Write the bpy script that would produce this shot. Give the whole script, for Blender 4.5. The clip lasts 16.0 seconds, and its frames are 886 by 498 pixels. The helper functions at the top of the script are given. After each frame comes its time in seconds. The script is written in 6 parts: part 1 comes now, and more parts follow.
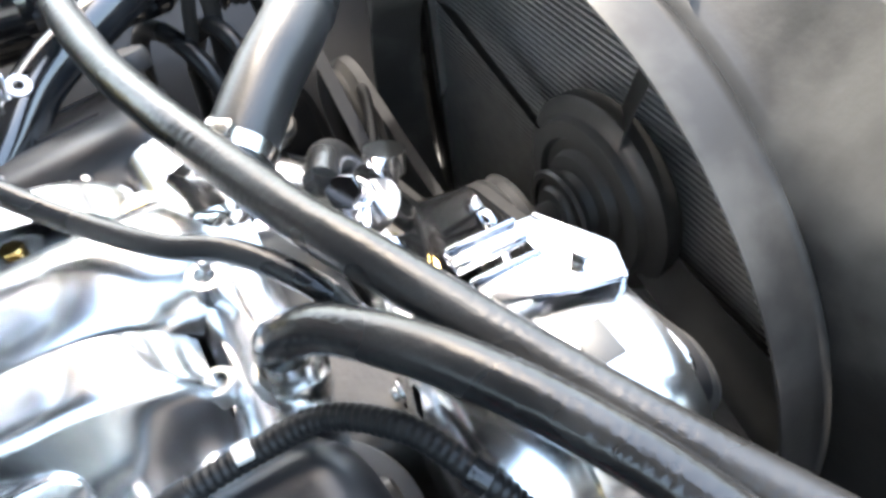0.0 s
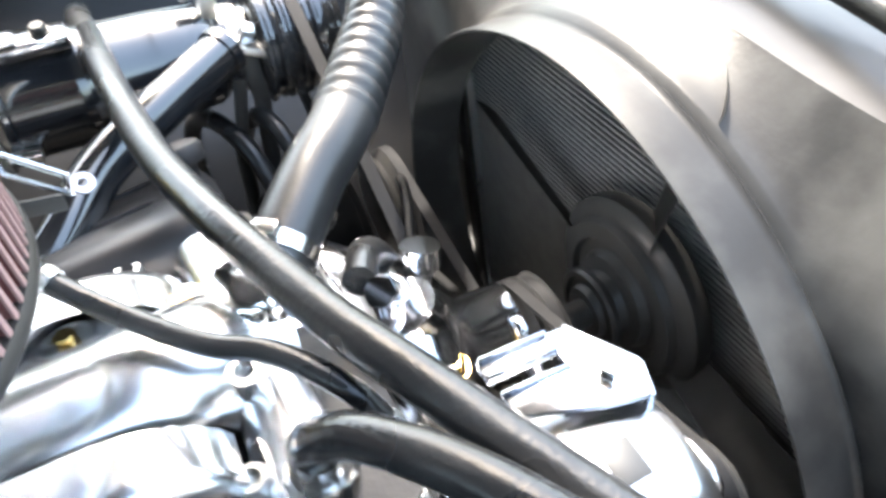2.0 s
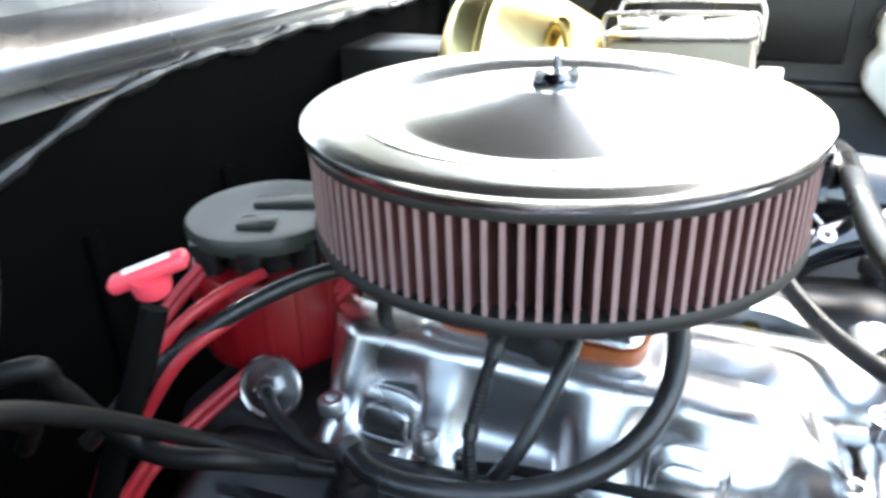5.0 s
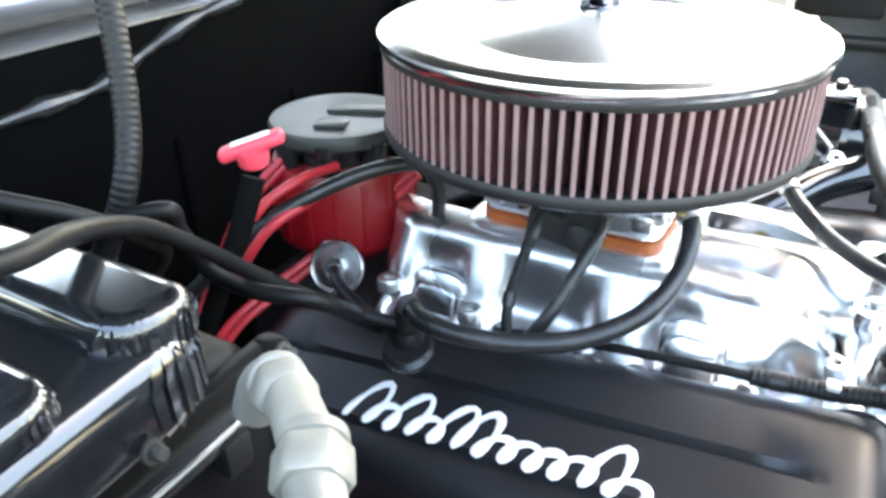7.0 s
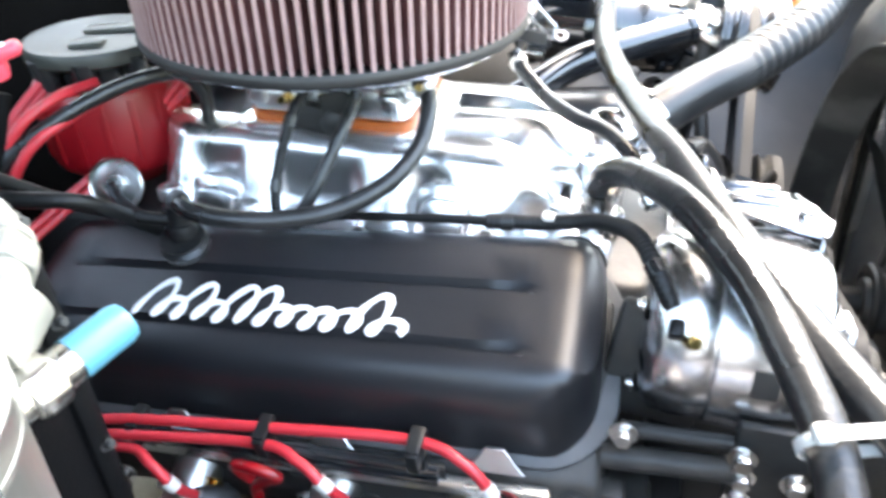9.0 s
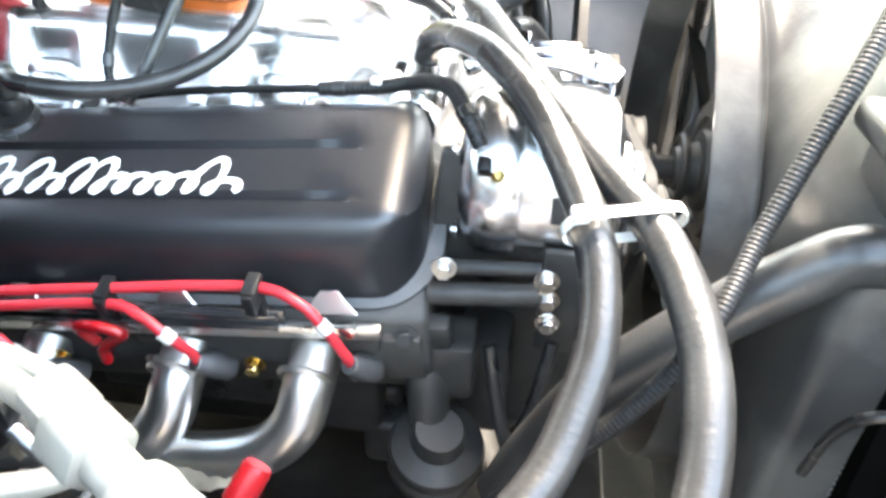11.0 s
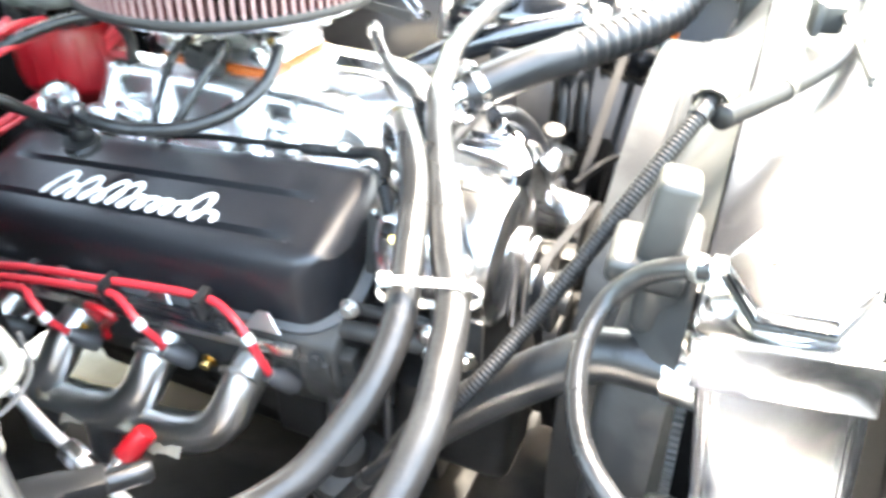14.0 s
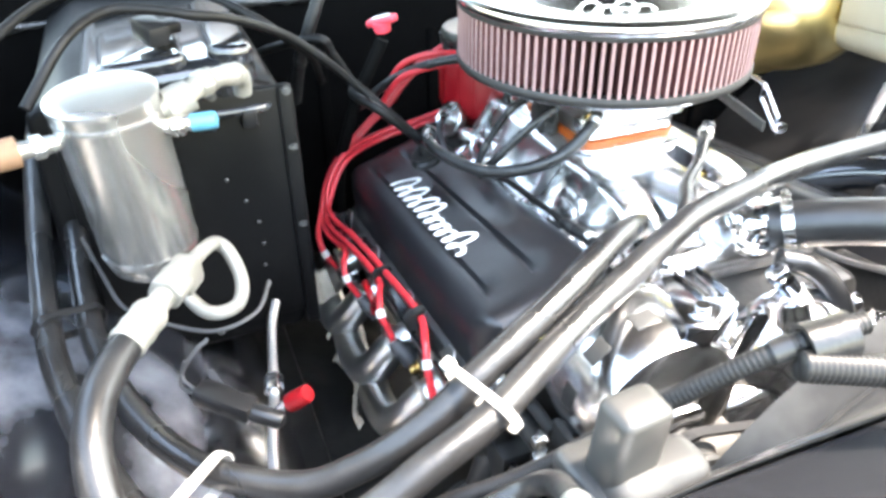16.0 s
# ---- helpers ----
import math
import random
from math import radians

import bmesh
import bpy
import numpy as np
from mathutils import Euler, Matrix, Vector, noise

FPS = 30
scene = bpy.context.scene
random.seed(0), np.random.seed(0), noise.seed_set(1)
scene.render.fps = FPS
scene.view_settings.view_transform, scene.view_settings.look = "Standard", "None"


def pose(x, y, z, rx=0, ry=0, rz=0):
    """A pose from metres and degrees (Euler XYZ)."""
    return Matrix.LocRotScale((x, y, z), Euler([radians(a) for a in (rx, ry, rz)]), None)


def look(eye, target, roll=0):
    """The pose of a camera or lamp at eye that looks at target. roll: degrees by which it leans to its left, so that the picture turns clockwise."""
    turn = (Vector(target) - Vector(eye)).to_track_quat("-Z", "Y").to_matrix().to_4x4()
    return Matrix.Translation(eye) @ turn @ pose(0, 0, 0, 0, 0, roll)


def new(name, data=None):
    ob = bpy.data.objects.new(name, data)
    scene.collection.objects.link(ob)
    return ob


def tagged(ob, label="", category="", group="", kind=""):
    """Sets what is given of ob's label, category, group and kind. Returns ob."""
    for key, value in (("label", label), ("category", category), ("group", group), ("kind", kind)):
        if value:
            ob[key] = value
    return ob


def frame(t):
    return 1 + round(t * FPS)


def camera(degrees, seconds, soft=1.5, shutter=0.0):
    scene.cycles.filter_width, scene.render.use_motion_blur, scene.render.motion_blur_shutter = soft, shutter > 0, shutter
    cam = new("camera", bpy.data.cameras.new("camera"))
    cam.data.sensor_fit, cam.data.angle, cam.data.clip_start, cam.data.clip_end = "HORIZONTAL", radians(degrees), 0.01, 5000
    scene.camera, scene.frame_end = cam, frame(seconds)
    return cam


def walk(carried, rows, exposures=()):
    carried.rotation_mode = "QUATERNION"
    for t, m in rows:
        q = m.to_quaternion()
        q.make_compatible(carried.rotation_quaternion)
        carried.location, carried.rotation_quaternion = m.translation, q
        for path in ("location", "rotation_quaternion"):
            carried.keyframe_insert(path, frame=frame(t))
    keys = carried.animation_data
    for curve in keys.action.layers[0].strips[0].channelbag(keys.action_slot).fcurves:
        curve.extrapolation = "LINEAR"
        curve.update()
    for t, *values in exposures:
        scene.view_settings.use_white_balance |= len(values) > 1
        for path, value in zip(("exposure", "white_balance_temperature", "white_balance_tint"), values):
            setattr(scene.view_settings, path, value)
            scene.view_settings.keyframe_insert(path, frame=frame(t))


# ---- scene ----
cam = camera(62.1, 16.0, soft=3.2, shutter=0.4)
PATH = [
    (0, (0.245, -0.324, 1.221), (0.809, 0.87, -0.281), -6.6),
    (0.5, (0.249, -0.308, 1.237), (0.832, 0.871, -0.27), -7.1),
    (1, (0.25, -0.311, 1.241), (0.842, 0.894, -0.241), -6.8),
    (1.5, (0.251, -0.31, 1.243), (0.859, 0.903, -0.226), -6.4),
    (2, (0.248, -0.319, 1.246), (0.811, 1.026, -0.123), -6.4),
    (2.5, (0.245, -0.337, 1.243), (0.733, 1.158, 0.008), -4.3),
    (3, (0.238, -0.371, 1.25), (0.54, 1.325, 0.235), -2.8),
    (3.5, (0.222, -0.42, 1.266), (0.229, 1.398, 0.431), -2.7),
    (4, (0.191, -0.459, 1.261), (-0.132, 1.324, 0.417), -0.1),
    (4.5, (0.158, -0.475, 1.253), (-0.425, 1.22, 0.367), -1.8),
    (5, (0.145, -0.493, 1.244), (-0.631, 1.12, 0.352), -2.2),
    (5.2, (0.148, -0.51, 1.242), (-0.674, 1.087, 0.362), -2.6),
    (7.3, (0.197, -0.597, 1.235), (-0.643, 0.926, 0.247), -0.7),
    (7.5, (0.211, -0.602, 1.224), (-0.63, 0.932, 0.255), -1.1),
    (8, (0.229, -0.608, 1.225), (-0.47, 0.965, 0.207), -0.3),
    (8.5, (0.252, -0.619, 1.225), (-0.325, 0.982, 0.175), 0.3),
    (9, (0.277, -0.633, 1.219), (-0.181, 0.966, 0.108), -1.4),
    (9.2, (0.286, -0.641, 1.21), (-0.072, 0.989, 0.107), -0.2),
    (11.5, (0.37, -0.701, 1.177), (0.275, 0.873, -0.052), 2.2),
    (12, (0.396, -0.702, 1.178), (0.463, 0.873, -0.053), 2.9),
    (12.5, (0.419, -0.701, 1.19), (0.521, 0.903, 0.0), 2.6),
    (13, (0.468, -0.686, 1.204), (0.428, 0.926, 0.02), 2.3),
    (13.5, (0.519, -0.679, 1.211), (0.246, 0.89, 0.001), 3.1),
    (14, (0.577, -0.71, 1.247), (-0.08, 0.814, 0.131), 1.0),
    (14.5, (0.62, -0.716, 1.269), (-0.396, 0.652, 0.22), -0.4),
    (15, (0.659, -0.667, 1.277), (-0.602, 0.478, 0.23), -2.1),
    (15.5, (0.727, -0.589, 1.289), (-0.757, 0.271, 0.26), -2.1),
    (16, (0.756, -0.506, 1.301), (-0.823, 0.112, 0.24), -0.8),
]
EXPOSURES = [(0.0, 3.55, 6900, 10), (2.0, 3.55, 6900, 10), (3.0, 3.68, 6750, 9), (3.7, 3.86, 6750, 9), (4.5, 3.45, 6850, 10), (5.0, 3.32, 6900, 10), (7.5, 3.9, 6900, 11), (9.0, 4.15, 7000, 11), (11.5, 4.95, 7500, 9), (13.5, 5.0, 7450, 9), (14.5, 4.68, 7300, 10), (16.0, 4.3, 7150, 11)]
walk(cam, [(t, look(eye, target, roll)) for t, eye, target, roll in PATH], EXPOSURES)

# ---- light ----
SUN_EL, SUN_AZ = 60.0, 80.0
world = bpy.data.worlds.new("sky")
scene.world = world
world.use_nodes = True
wn = world.node_tree
sky = wn.nodes.new("ShaderNodeTexSky")
sky.sky_type, sky.sun_disc = "NISHITA", False
sky.dust_density, sky.ozone_density, sky.air_density = 3.0, 1.0, 1.8
sky.sun_elevation, sky.sun_rotation = radians(SUN_EL), radians(90 - SUN_AZ)
wn.links.new(sky.outputs[0], wn.nodes["Background"].inputs[0])
wn.nodes["Background"].inputs[1].default_value = 0.15
sun = new("sun", bpy.data.lights.new("sun", "SUN"))
sun.data.energy, sun.data.angle, sun.data.color = 1.5, radians(2.5), (1.0, 0.96, 0.92)
sd = Vector((math.cos(radians(SUN_AZ)) * math.cos(radians(SUN_EL)), math.sin(radians(SUN_AZ)) * math.cos(radians(SUN_EL)), math.sin(radians(SUN_EL))))
sun.matrix_world = look(sd * 5, (0, 0, 0))


# ---- materials ----
def mat(name, color, rough=0.5, metal=0.0, var=0.12, scale=30.0, bump=0.0, bscale=200.0, coat=0.0, rvar=0.1, dirt_or_sheen=None, dscale=9.0, damt=0.5, trans=0.0, spec=0.5):
    """A surface with grain at a fine and a coarse scale, optional relief and patches of grime or painted sheen."""
    m = bpy.data.materials.new(name)
    m.use_nodes = True
    nt = m.node_tree
    b = nt.nodes["Principled BSDF"]
    b.inputs["Metallic"].default_value = metal
    b.inputs["Coat Weight"].default_value = coat
    b.inputs["Specular IOR Level"].default_value = spec
    b.inputs["Coat Roughness"].default_value = 0.12
    b.inputs["Transmission Weight"].default_value = trans
    tc = nt.nodes.new("ShaderNodeTexCoord")

    def tex(s, detail=4.0):
        n = nt.nodes.new("ShaderNodeTexNoise")
        n.inputs["Scale"].default_value, n.inputs["Detail"].default_value = s, detail
        nt.links.new(tc.outputs["Object"], n.inputs["Vector"])
        return n

    def ramp(n, lo, hi, a, c):
        r = nt.nodes.new("ShaderNodeMapRange")
        r.inputs[1].default_value, r.inputs[2].default_value, r.inputs[3].default_value, r.inputs[4].default_value = lo, hi, a, c
        nt.links.new(n.outputs[0], r.inputs[0])
        return r

    n1, n2 = tex(scale), tex(scale * 0.17, 2.0)
    add = nt.nodes.new("ShaderNodeMath")
    add.operation = "ADD"
    nt.links.new(n1.outputs[0], add.inputs[0])
    nt.links.new(n2.outputs[0], add.inputs[1])
    val = ramp(add, 0.6, 1.4, 1 - var, 1 + var)
    hsv = nt.nodes.new("ShaderNodeHueSaturation")
    hsv.inputs["Color"].default_value = (*color, 1)
    nt.links.new(val.outputs[0], hsv.inputs["Value"])
    out = hsv.outputs[0]
    if dirt_or_sheen:
        n3 = tex(dscale, 8.0)
        k = ramp(n3, 0.5, 0.68, 0.0, damt)
        mix = nt.nodes.new("ShaderNodeMix")
        mix.data_type = "RGBA"
        nt.links.new(k.outputs[0], mix.inputs[0])
        nt.links.new(out, mix.inputs[6])
        mix.inputs[7].default_value = (*dirt_or_sheen, 1)
        out = mix.outputs[2]
    nt.links.new(out, b.inputs["Base Color"])
    rr = ramp(n2, 0.35, 0.65, max(0.02, rough - rvar), min(1, rough + rvar))
    nt.links.new(rr.outputs[0], b.inputs["Roughness"])
    if bump:
        nb = tex(bscale, 3.0)
        bp = nt.nodes.new("ShaderNodeBump")
        bp.inputs["Strength"].default_value, bp.inputs["Distance"].default_value = bump, 0.001
        nt.links.new(nb.outputs[0], bp.inputs["Height"])
        nt.links.new(bp.outputs[0], b.inputs["Normal"])
    return m


M = dict(
    ground=mat("concrete", (0.42, 0.40, 0.37), 0.9, var=0.15, scale=12, bump=0.4, bscale=90, dirt_or_sheen=(0.25, 0.23, 0.2)),
    bay=mat("bay_black_paint", (0.013, 0.013, 0.0135), 0.42, var=0.3, scale=20, bump=0.2, bscale=45, dirt_or_sheen=(0.036, 0.035, 0.034), dscale=6, damt=0.6, spec=0.3),
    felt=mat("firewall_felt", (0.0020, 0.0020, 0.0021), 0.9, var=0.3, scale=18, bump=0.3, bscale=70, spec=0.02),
    shine=mat("black_gloss_paint", (0.010, 0.011, 0.013), 0.16, var=0.2, scale=14, coat=1.0, rvar=0.06, bump=0.08, bscale=25, dirt_or_sheen=(0.11, 0.11, 0.11), damt=0.35),
    # bluish patches paint mottled sky reflection, with some dust, into the black
    wheelhouse=mat("black_paint_dust_sheen", (0.012, 0.013, 0.016), 0.2, var=0.2, scale=14, coat=1.0, rvar=0.06, bump=0.12, bscale=18, dirt_or_sheen=(0.24, 0.26, 0.30), dscale=8, damt=0.7),
    support=mat("grey_dusty_paint", (0.0408, 0.0408, 0.0435), 0.3, var=0.15, scale=16, coat=0.7, bump=0.06, bscale=30, dirt_or_sheen=(0.15, 0.148, 0.145), damt=0.5),
    topcoat=mat("dusty_gloss_black", (0.010, 0.0105, 0.012), 0.3, var=0.2, scale=16, coat=0.0, bump=0.10, bscale=22, dirt_or_sheen=(0.035, 0.035, 0.036), damt=0.5, spec=0.35),
    plastic=mat("black_plastic", (0.010, 0.010, 0.0105), 0.36, var=0.2, scale=40, bump=0.12, bscale=500, dirt_or_sheen=(0.025, 0.025, 0.024), dscale=14, damt=0.4, spec=0.2),
    case=mat("matt_black_case", (0.0038, 0.0038, 0.004), 0.42, var=0.25, scale=30, bump=0.2, bscale=300, dirt_or_sheen=(0.010, 0.010, 0.0098), dscale=12, damt=0.4, spec=0.12),
    rubber=mat("hose_rubber", (0.013, 0.013, 0.0133), 0.30, var=0.3, scale=60, bump=0.5, bscale=230, rvar=0.13, coat=0.12, dirt_or_sheen=(0.03, 0.03, 0.0295), dscale=22, damt=0.55, spec=0.42),
    shroud=mat("faded_black_plastic", (0.036, 0.036, 0.0357), 0.42, var=0.35, scale=18, bump=0.15, bscale=260, dirt_or_sheen=(0.105, 0.104, 0.098), dscale=9, damt=0.6, spec=0.18),
    dusty=mat("dusty_rubber", (0.016, 0.016, 0.0162), 0.4, var=0.3, scale=40, bump=0.25, bscale=350, rvar=0.1, dirt_or_sheen=(0.045, 0.044, 0.042), dscale=16, damt=0.5),
    cable=mat("matt_cable", (0.0065, 0.0065, 0.0067), 0.5, var=0.2, scale=50, bump=0.15, bscale=300, dirt_or_sheen=(0.014, 0.014, 0.0135), dscale=20, damt=0.4, spec=0.2),
    loom=mat("loom_plastic", (0.011, 0.011, 0.0115), 0.42, var=0.15, scale=60, spec=0.25),
    cover=mat("crackle_black_paint", (0.0098, 0.0101, 0.0120), 0.38, spec=0.6, var=0.1, scale=80, bump=0.12, bscale=900, rvar=0.04),
    alu=mat("polished_aluminium", (0.86, 0.86, 0.87), 0.24, 1.0, var=0.06, scale=22, bump=0.10, bscale=40, rvar=0.07, dirt_or_sheen=(0.5, 0.47, 0.42), dscale=18, damt=0.35),
    cast=mat("cast_aluminium", (0.8, 0.8, 0.8), 0.32, 1.0, var=0.08, scale=30, bump=0.25, bscale=120),
    chrome=mat("chrome", (0.9, 0.9, 0.92), 0.12, 1.0, var=0.03, scale=20, rvar=0.03, bump=0.03, bscale=35),
    lid=mat("satin_chrome", (0.9, 0.9, 0.9), 0.2, 1.0, var=0.03, scale=40, rvar=0.03),
    bright=mat("bright_plating", (0.40, 0.41, 0.44), 0.14, 1.0, var=0.06, scale=30, rvar=0.05, bump=0.08, bscale=50),
    plating=mat("dark_plating", (0.16, 0.165, 0.18), 0.16, 1.0, var=0.1, scale=30, rvar=0.05),
    chalky=mat("chalky_aluminium", (0.21, 0.20, 0.175), 0.5, 0.3, var=0.1, scale=40, bump=0.15, bscale=150, dirt_or_sheen=(0.45, 0.43, 0.38), dscale=20, damt=0.4),
    scorched=mat("scorched_gasket", (0.5, 0.46, 0.38), 0.8, var=0.25, scale=50, bump=0.3, bscale=120, dirt_or_sheen=(0.2, 0.16, 0.11), dscale=40, damt=0.6),
    steel=mat("zinc_steel", (0.66, 0.65, 0.63), 0.3, 1.0, var=0.12, scale=60, bump=0.1, bscale=150),
    brass=mat("brass", (0.72, 0.5, 0.18), 0.25, 1.0, var=0.12, scale=60),
    gold=mat("yellow_zinc", (0.76, 0.6, 0.28), 0.3, 1.0, var=0.2, scale=14),
    header=mat("header_coating", (0.62, 0.62, 0.61), 0.36, 1.0, var=0.12, scale=20, dirt_or_sheen=(0.42, 0.36, 0.28), damt=0.35, bump=0.1, bscale=90),
    iron=mat("painted_iron", (0.026, 0.0255, 0.0245), 0.45, var=0.3, scale=30, bump=0.4, bscale=150, dirt_or_sheen=(0.085, 0.079, 0.07), damt=0.6, spec=0.3),
    rust=mat("rusty_iron", (0.16, 0.09, 0.05), 0.7, var=0.3, scale=30, bump=0.3, bscale=150),
    pleat=mat("oiled_cotton", (0.098, 0.027, 0.029), 0.8, var=0.2, scale=60, dirt_or_sheen=(0.16, 0.075, 0.078), dscale=30, damt=0.5),
    # pale pink-grey paints the highlight along each pleat crest
    lit_crest=mat("pleat_crest", (0.25, 0.155, 0.152), 0.6, 0.0, var=0.1, scale=200),
    seal=mat("filter_seal", (0.014, 0.013, 0.013), 0.6, var=0.2, scale=60),
    red=mat("red_plastic", (0.24, 0.003, 0.007), 0.35, var=0.12, scale=40),
    pink=mat("red_handle", (0.75, 0.06, 0.09), 0.35, var=0.1, scale=40),
    wire=mat("red_silicone", (0.46, 0.022, 0.032), 0.4, var=0.12, scale=60),
    boot=mat("grey_boot", (0.045, 0.045, 0.046), 0.5, var=0.1, scale=60),
    retainer=mat("olive_grey_plastic", (0.034, 0.0345, 0.030), 0.42, var=0.2, scale=30, bump=0.1, bscale=80, dirt_or_sheen=(0.06, 0.06, 0.055), damt=0.5, spec=0.3),
    white=mat("white_paint", (0.85, 0.85, 0.84), 0.4, var=0.04, scale=60),
    tie=mat("white_nylon", (0.56, 0.55, 0.52), 0.35, var=0.06, scale=60),
    jug=mat("milky_plastic", (0.8, 0.8, 0.76), 0.4, var=0.05, scale=20),
    beige=mat("beige_cast", (0.36, 0.32, 0.25), 0.5, var=0.12, scale=24, bump=0.2, bscale=120, dirt_or_sheen=(0.35, 0.3, 0.22)),
    orange=mat("phenolic_orange", (0.36, 0.085, 0.016), 0.45, var=0.2, scale=50),
    blue=mat("blue_cap", (0.06, 0.21, 0.30), 0.4, var=0.08, scale=50),
    amber=mat("orange_plastic", (0.9, 0.2, 0.01), 0.4, var=0.1, scale=50),
    fin=mat("radiator_fin", (0.26, 0.26, 0.255), 0.6, 0.0, var=0.2, scale=60),
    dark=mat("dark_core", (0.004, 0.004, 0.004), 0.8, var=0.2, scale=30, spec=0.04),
    belt=mat("belt_rubber", (0.011, 0.011, 0.0117), 0.65, var=0.25, scale=60, spec=0.2),
    rail=mat("gasket_rail", (0.08, 0.08, 0.08), 0.45, var=0.15, scale=60),
    can=mat("dull_aluminium", (0.52, 0.515, 0.49), 0.30, 0.85, var=0.1, scale=18, bump=0.1, bscale=60, dirt_or_sheen=(0.28, 0.275, 0.25), dscale=10, damt=0.5),
    hub=mat("dark_casting", (0.042, 0.042, 0.041), 0.55, 0.2, var=0.2, scale=40),
    clip=mat("grey_moulding", (0.018, 0.018, 0.0175), 0.45, var=0.12, scale=30, bump=0.1, bscale=90, dirt_or_sheen=(0.09, 0.09, 0.085), damt=0.4),
    hood=mat("hood_underside", (0.006, 0.006, 0.0065), 0.5, var=0.2, scale=10, bump=0.1, bscale=30, spec=0.15),
    letter=mat("label_print", (0.8, 0.8, 0.8), 0.5, var=0.03, scale=60),
)


# ---- shapes ----
def finish(name, bm, material, parent=None, label="", smooth=True, angle=40):
    bmesh.ops.recalc_face_normals(bm, faces=bm.faces)
    me = bpy.data.meshes.new(name)
    if smooth:
        lim = math.cos(radians(angle))
        for f in bm.faces:
            f.smooth = True
        for e in bm.edges:
            if len(e.link_faces) == 2 and e.link_faces[0].normal.dot(e.link_faces[1].normal) < lim:
                e.smooth = False
    bm.to_mesh(me)
    bm.free()
    me.materials.append(material)
    ob = new(name, me)
    if parent:
        ob.parent = parent
    if label:
        tagged(ob, label)
    return ob


part = finish


def thing(name, label, category, group="", kind=""):
    return tagged(new(name), label, category, group, kind)


def spline(points, n=10):
    p = [Vector(q) for q in points]
    p = [2 * p[0] - p[1]] + p + [2 * p[-1] - p[-2]]
    out = []
    for i in range(1, len(p) - 2):
        a, b, c, d = p[i - 1:i + 3]
        for k in range(n):
            t = k / n
            out.append(0.5 * (2 * b + (c - a) * t + (2 * a - 5 * b + 4 * c - d) * t * t + (3 * b - 3 * c + d - a) * t ** 3))
    out.append(p[-2])
    return out


def sweep(bm, path, radius, seg=16, caps=True):
    """A round tube along a path; radius may be a function of the way 0 to 1 and of the metres gone."""
    path = [Vector(q) for q in path]
    rings, up, gone = [], None, 0.0
    total = sum((b - a).length for a, b in zip(path, path[1:]))
    for i, q in enumerate(path):
        d = (path[min(i + 1, len(path) - 1)] - path[max(i - 1, 0)]).normalized()
        if up is None:
            up = d.orthogonal().normalized()
        up = (up - d * up.dot(d)).normalized()
        side = d.cross(up)
        if i:
            gone += (q - path[i - 1]).length
        r = radius(gone / total, gone) if callable(radius) else radius
        rings.append([bm.verts.new(q + r * (up * math.cos(2 * math.pi * k / seg) + side * math.sin(2 * math.pi * k / seg))) for k in range(seg)])
    for a, b in zip(rings, rings[1:]):
        for k in range(seg):
            bm.faces.new((a[k], a[(k + 1) % seg], b[(k + 1) % seg], b[k]))
    if caps:
        bm.faces.new(rings[0][::-1])
        bm.faces.new(rings[-1])
    return bm


def tube(points, r, n=10, seg=16):
    return sweep(bmesh.new(), spline(points, n), r, seg)


def resample(path, step):
    path = [Vector(q) for q in path]
    out, left = [path[0]], step
    for a, b in zip(path, path[1:]):
        d = (b - a).length
        while d > 1e-9 and left <= d:
            a = a + (b - a) * (left / d)
            out.append(a)
            d, left = (b - a).length, step
        left -= d
    return out


def ribbed(points, r, pitch=0.004, depth=0.0007, seg=14):
    path = resample(spline(points, 12), pitch / 4)
    return sweep(bmesh.new(), path, lambda w, g: r - depth * (0.5 + 0.5 * math.cos(2 * math.pi * g / pitch)), seg)


def lathe(bm, profile, at=(0, 0, 0), axis="z", seg=48, close=False):
    """Turns (radius, along) pairs round an axis through a point."""
    turn = {"z": Matrix.Identity(3), "x": Euler((0, radians(90), 0)).to_matrix(), "y": Euler((radians(-90), 0, 0)).to_matrix()}[axis] if isinstance(axis, str) else None
    if turn is None:
        turn = Vector(axis).to_track_quat("Z", "Y").to_matrix()
    rings = []
    for r, h in profile:
        if r < 1e-6:
            rings.append([bm.verts.new(Vector(at) + turn @ Vector((0, 0, h)))])
        else:
            rings.append([bm.verts.new(Vector(at) + turn @ Vector((r * math.cos(2 * math.pi * k / seg), r * math.sin(2 * math.pi * k / seg), h))) for k in range(seg)])
    pairs = list(zip(rings, rings[1:])) + ([(rings[-1], rings[0])] if close else [])
    for a, b in pairs:
        for k in range(seg):
            k2 = (k + 1) % seg
            if len(a) == 1 and len(b) == 1:
                continue
            if len(a) == 1:
                bm.faces.new((a[0], b[k], b[k2]))
            elif len(b) == 1:
                bm.faces.new((a[k], a[k2], b[0]))
            else:
                bm.faces.new((a[k], a[k2], b[k2], b[k]))
    return bm


def box(bm, size, at=(0, 0, 0), rot=(0, 0, 0), bevel=0.0, segments=2, m=None):
    b2 = bmesh.new()
    bmesh.ops.create_cube(b2, size=1)
    bmesh.ops.scale(b2, vec=size, verts=b2.verts)
    if bevel:
        bmesh.ops.bevel(b2, geom=b2.edges[:], offset=bevel, segments=segments, affect="EDGES", profile=0.5)
    b2.transform(m if m is not None else pose(*at, *rot))
    return merge(bm, b2)


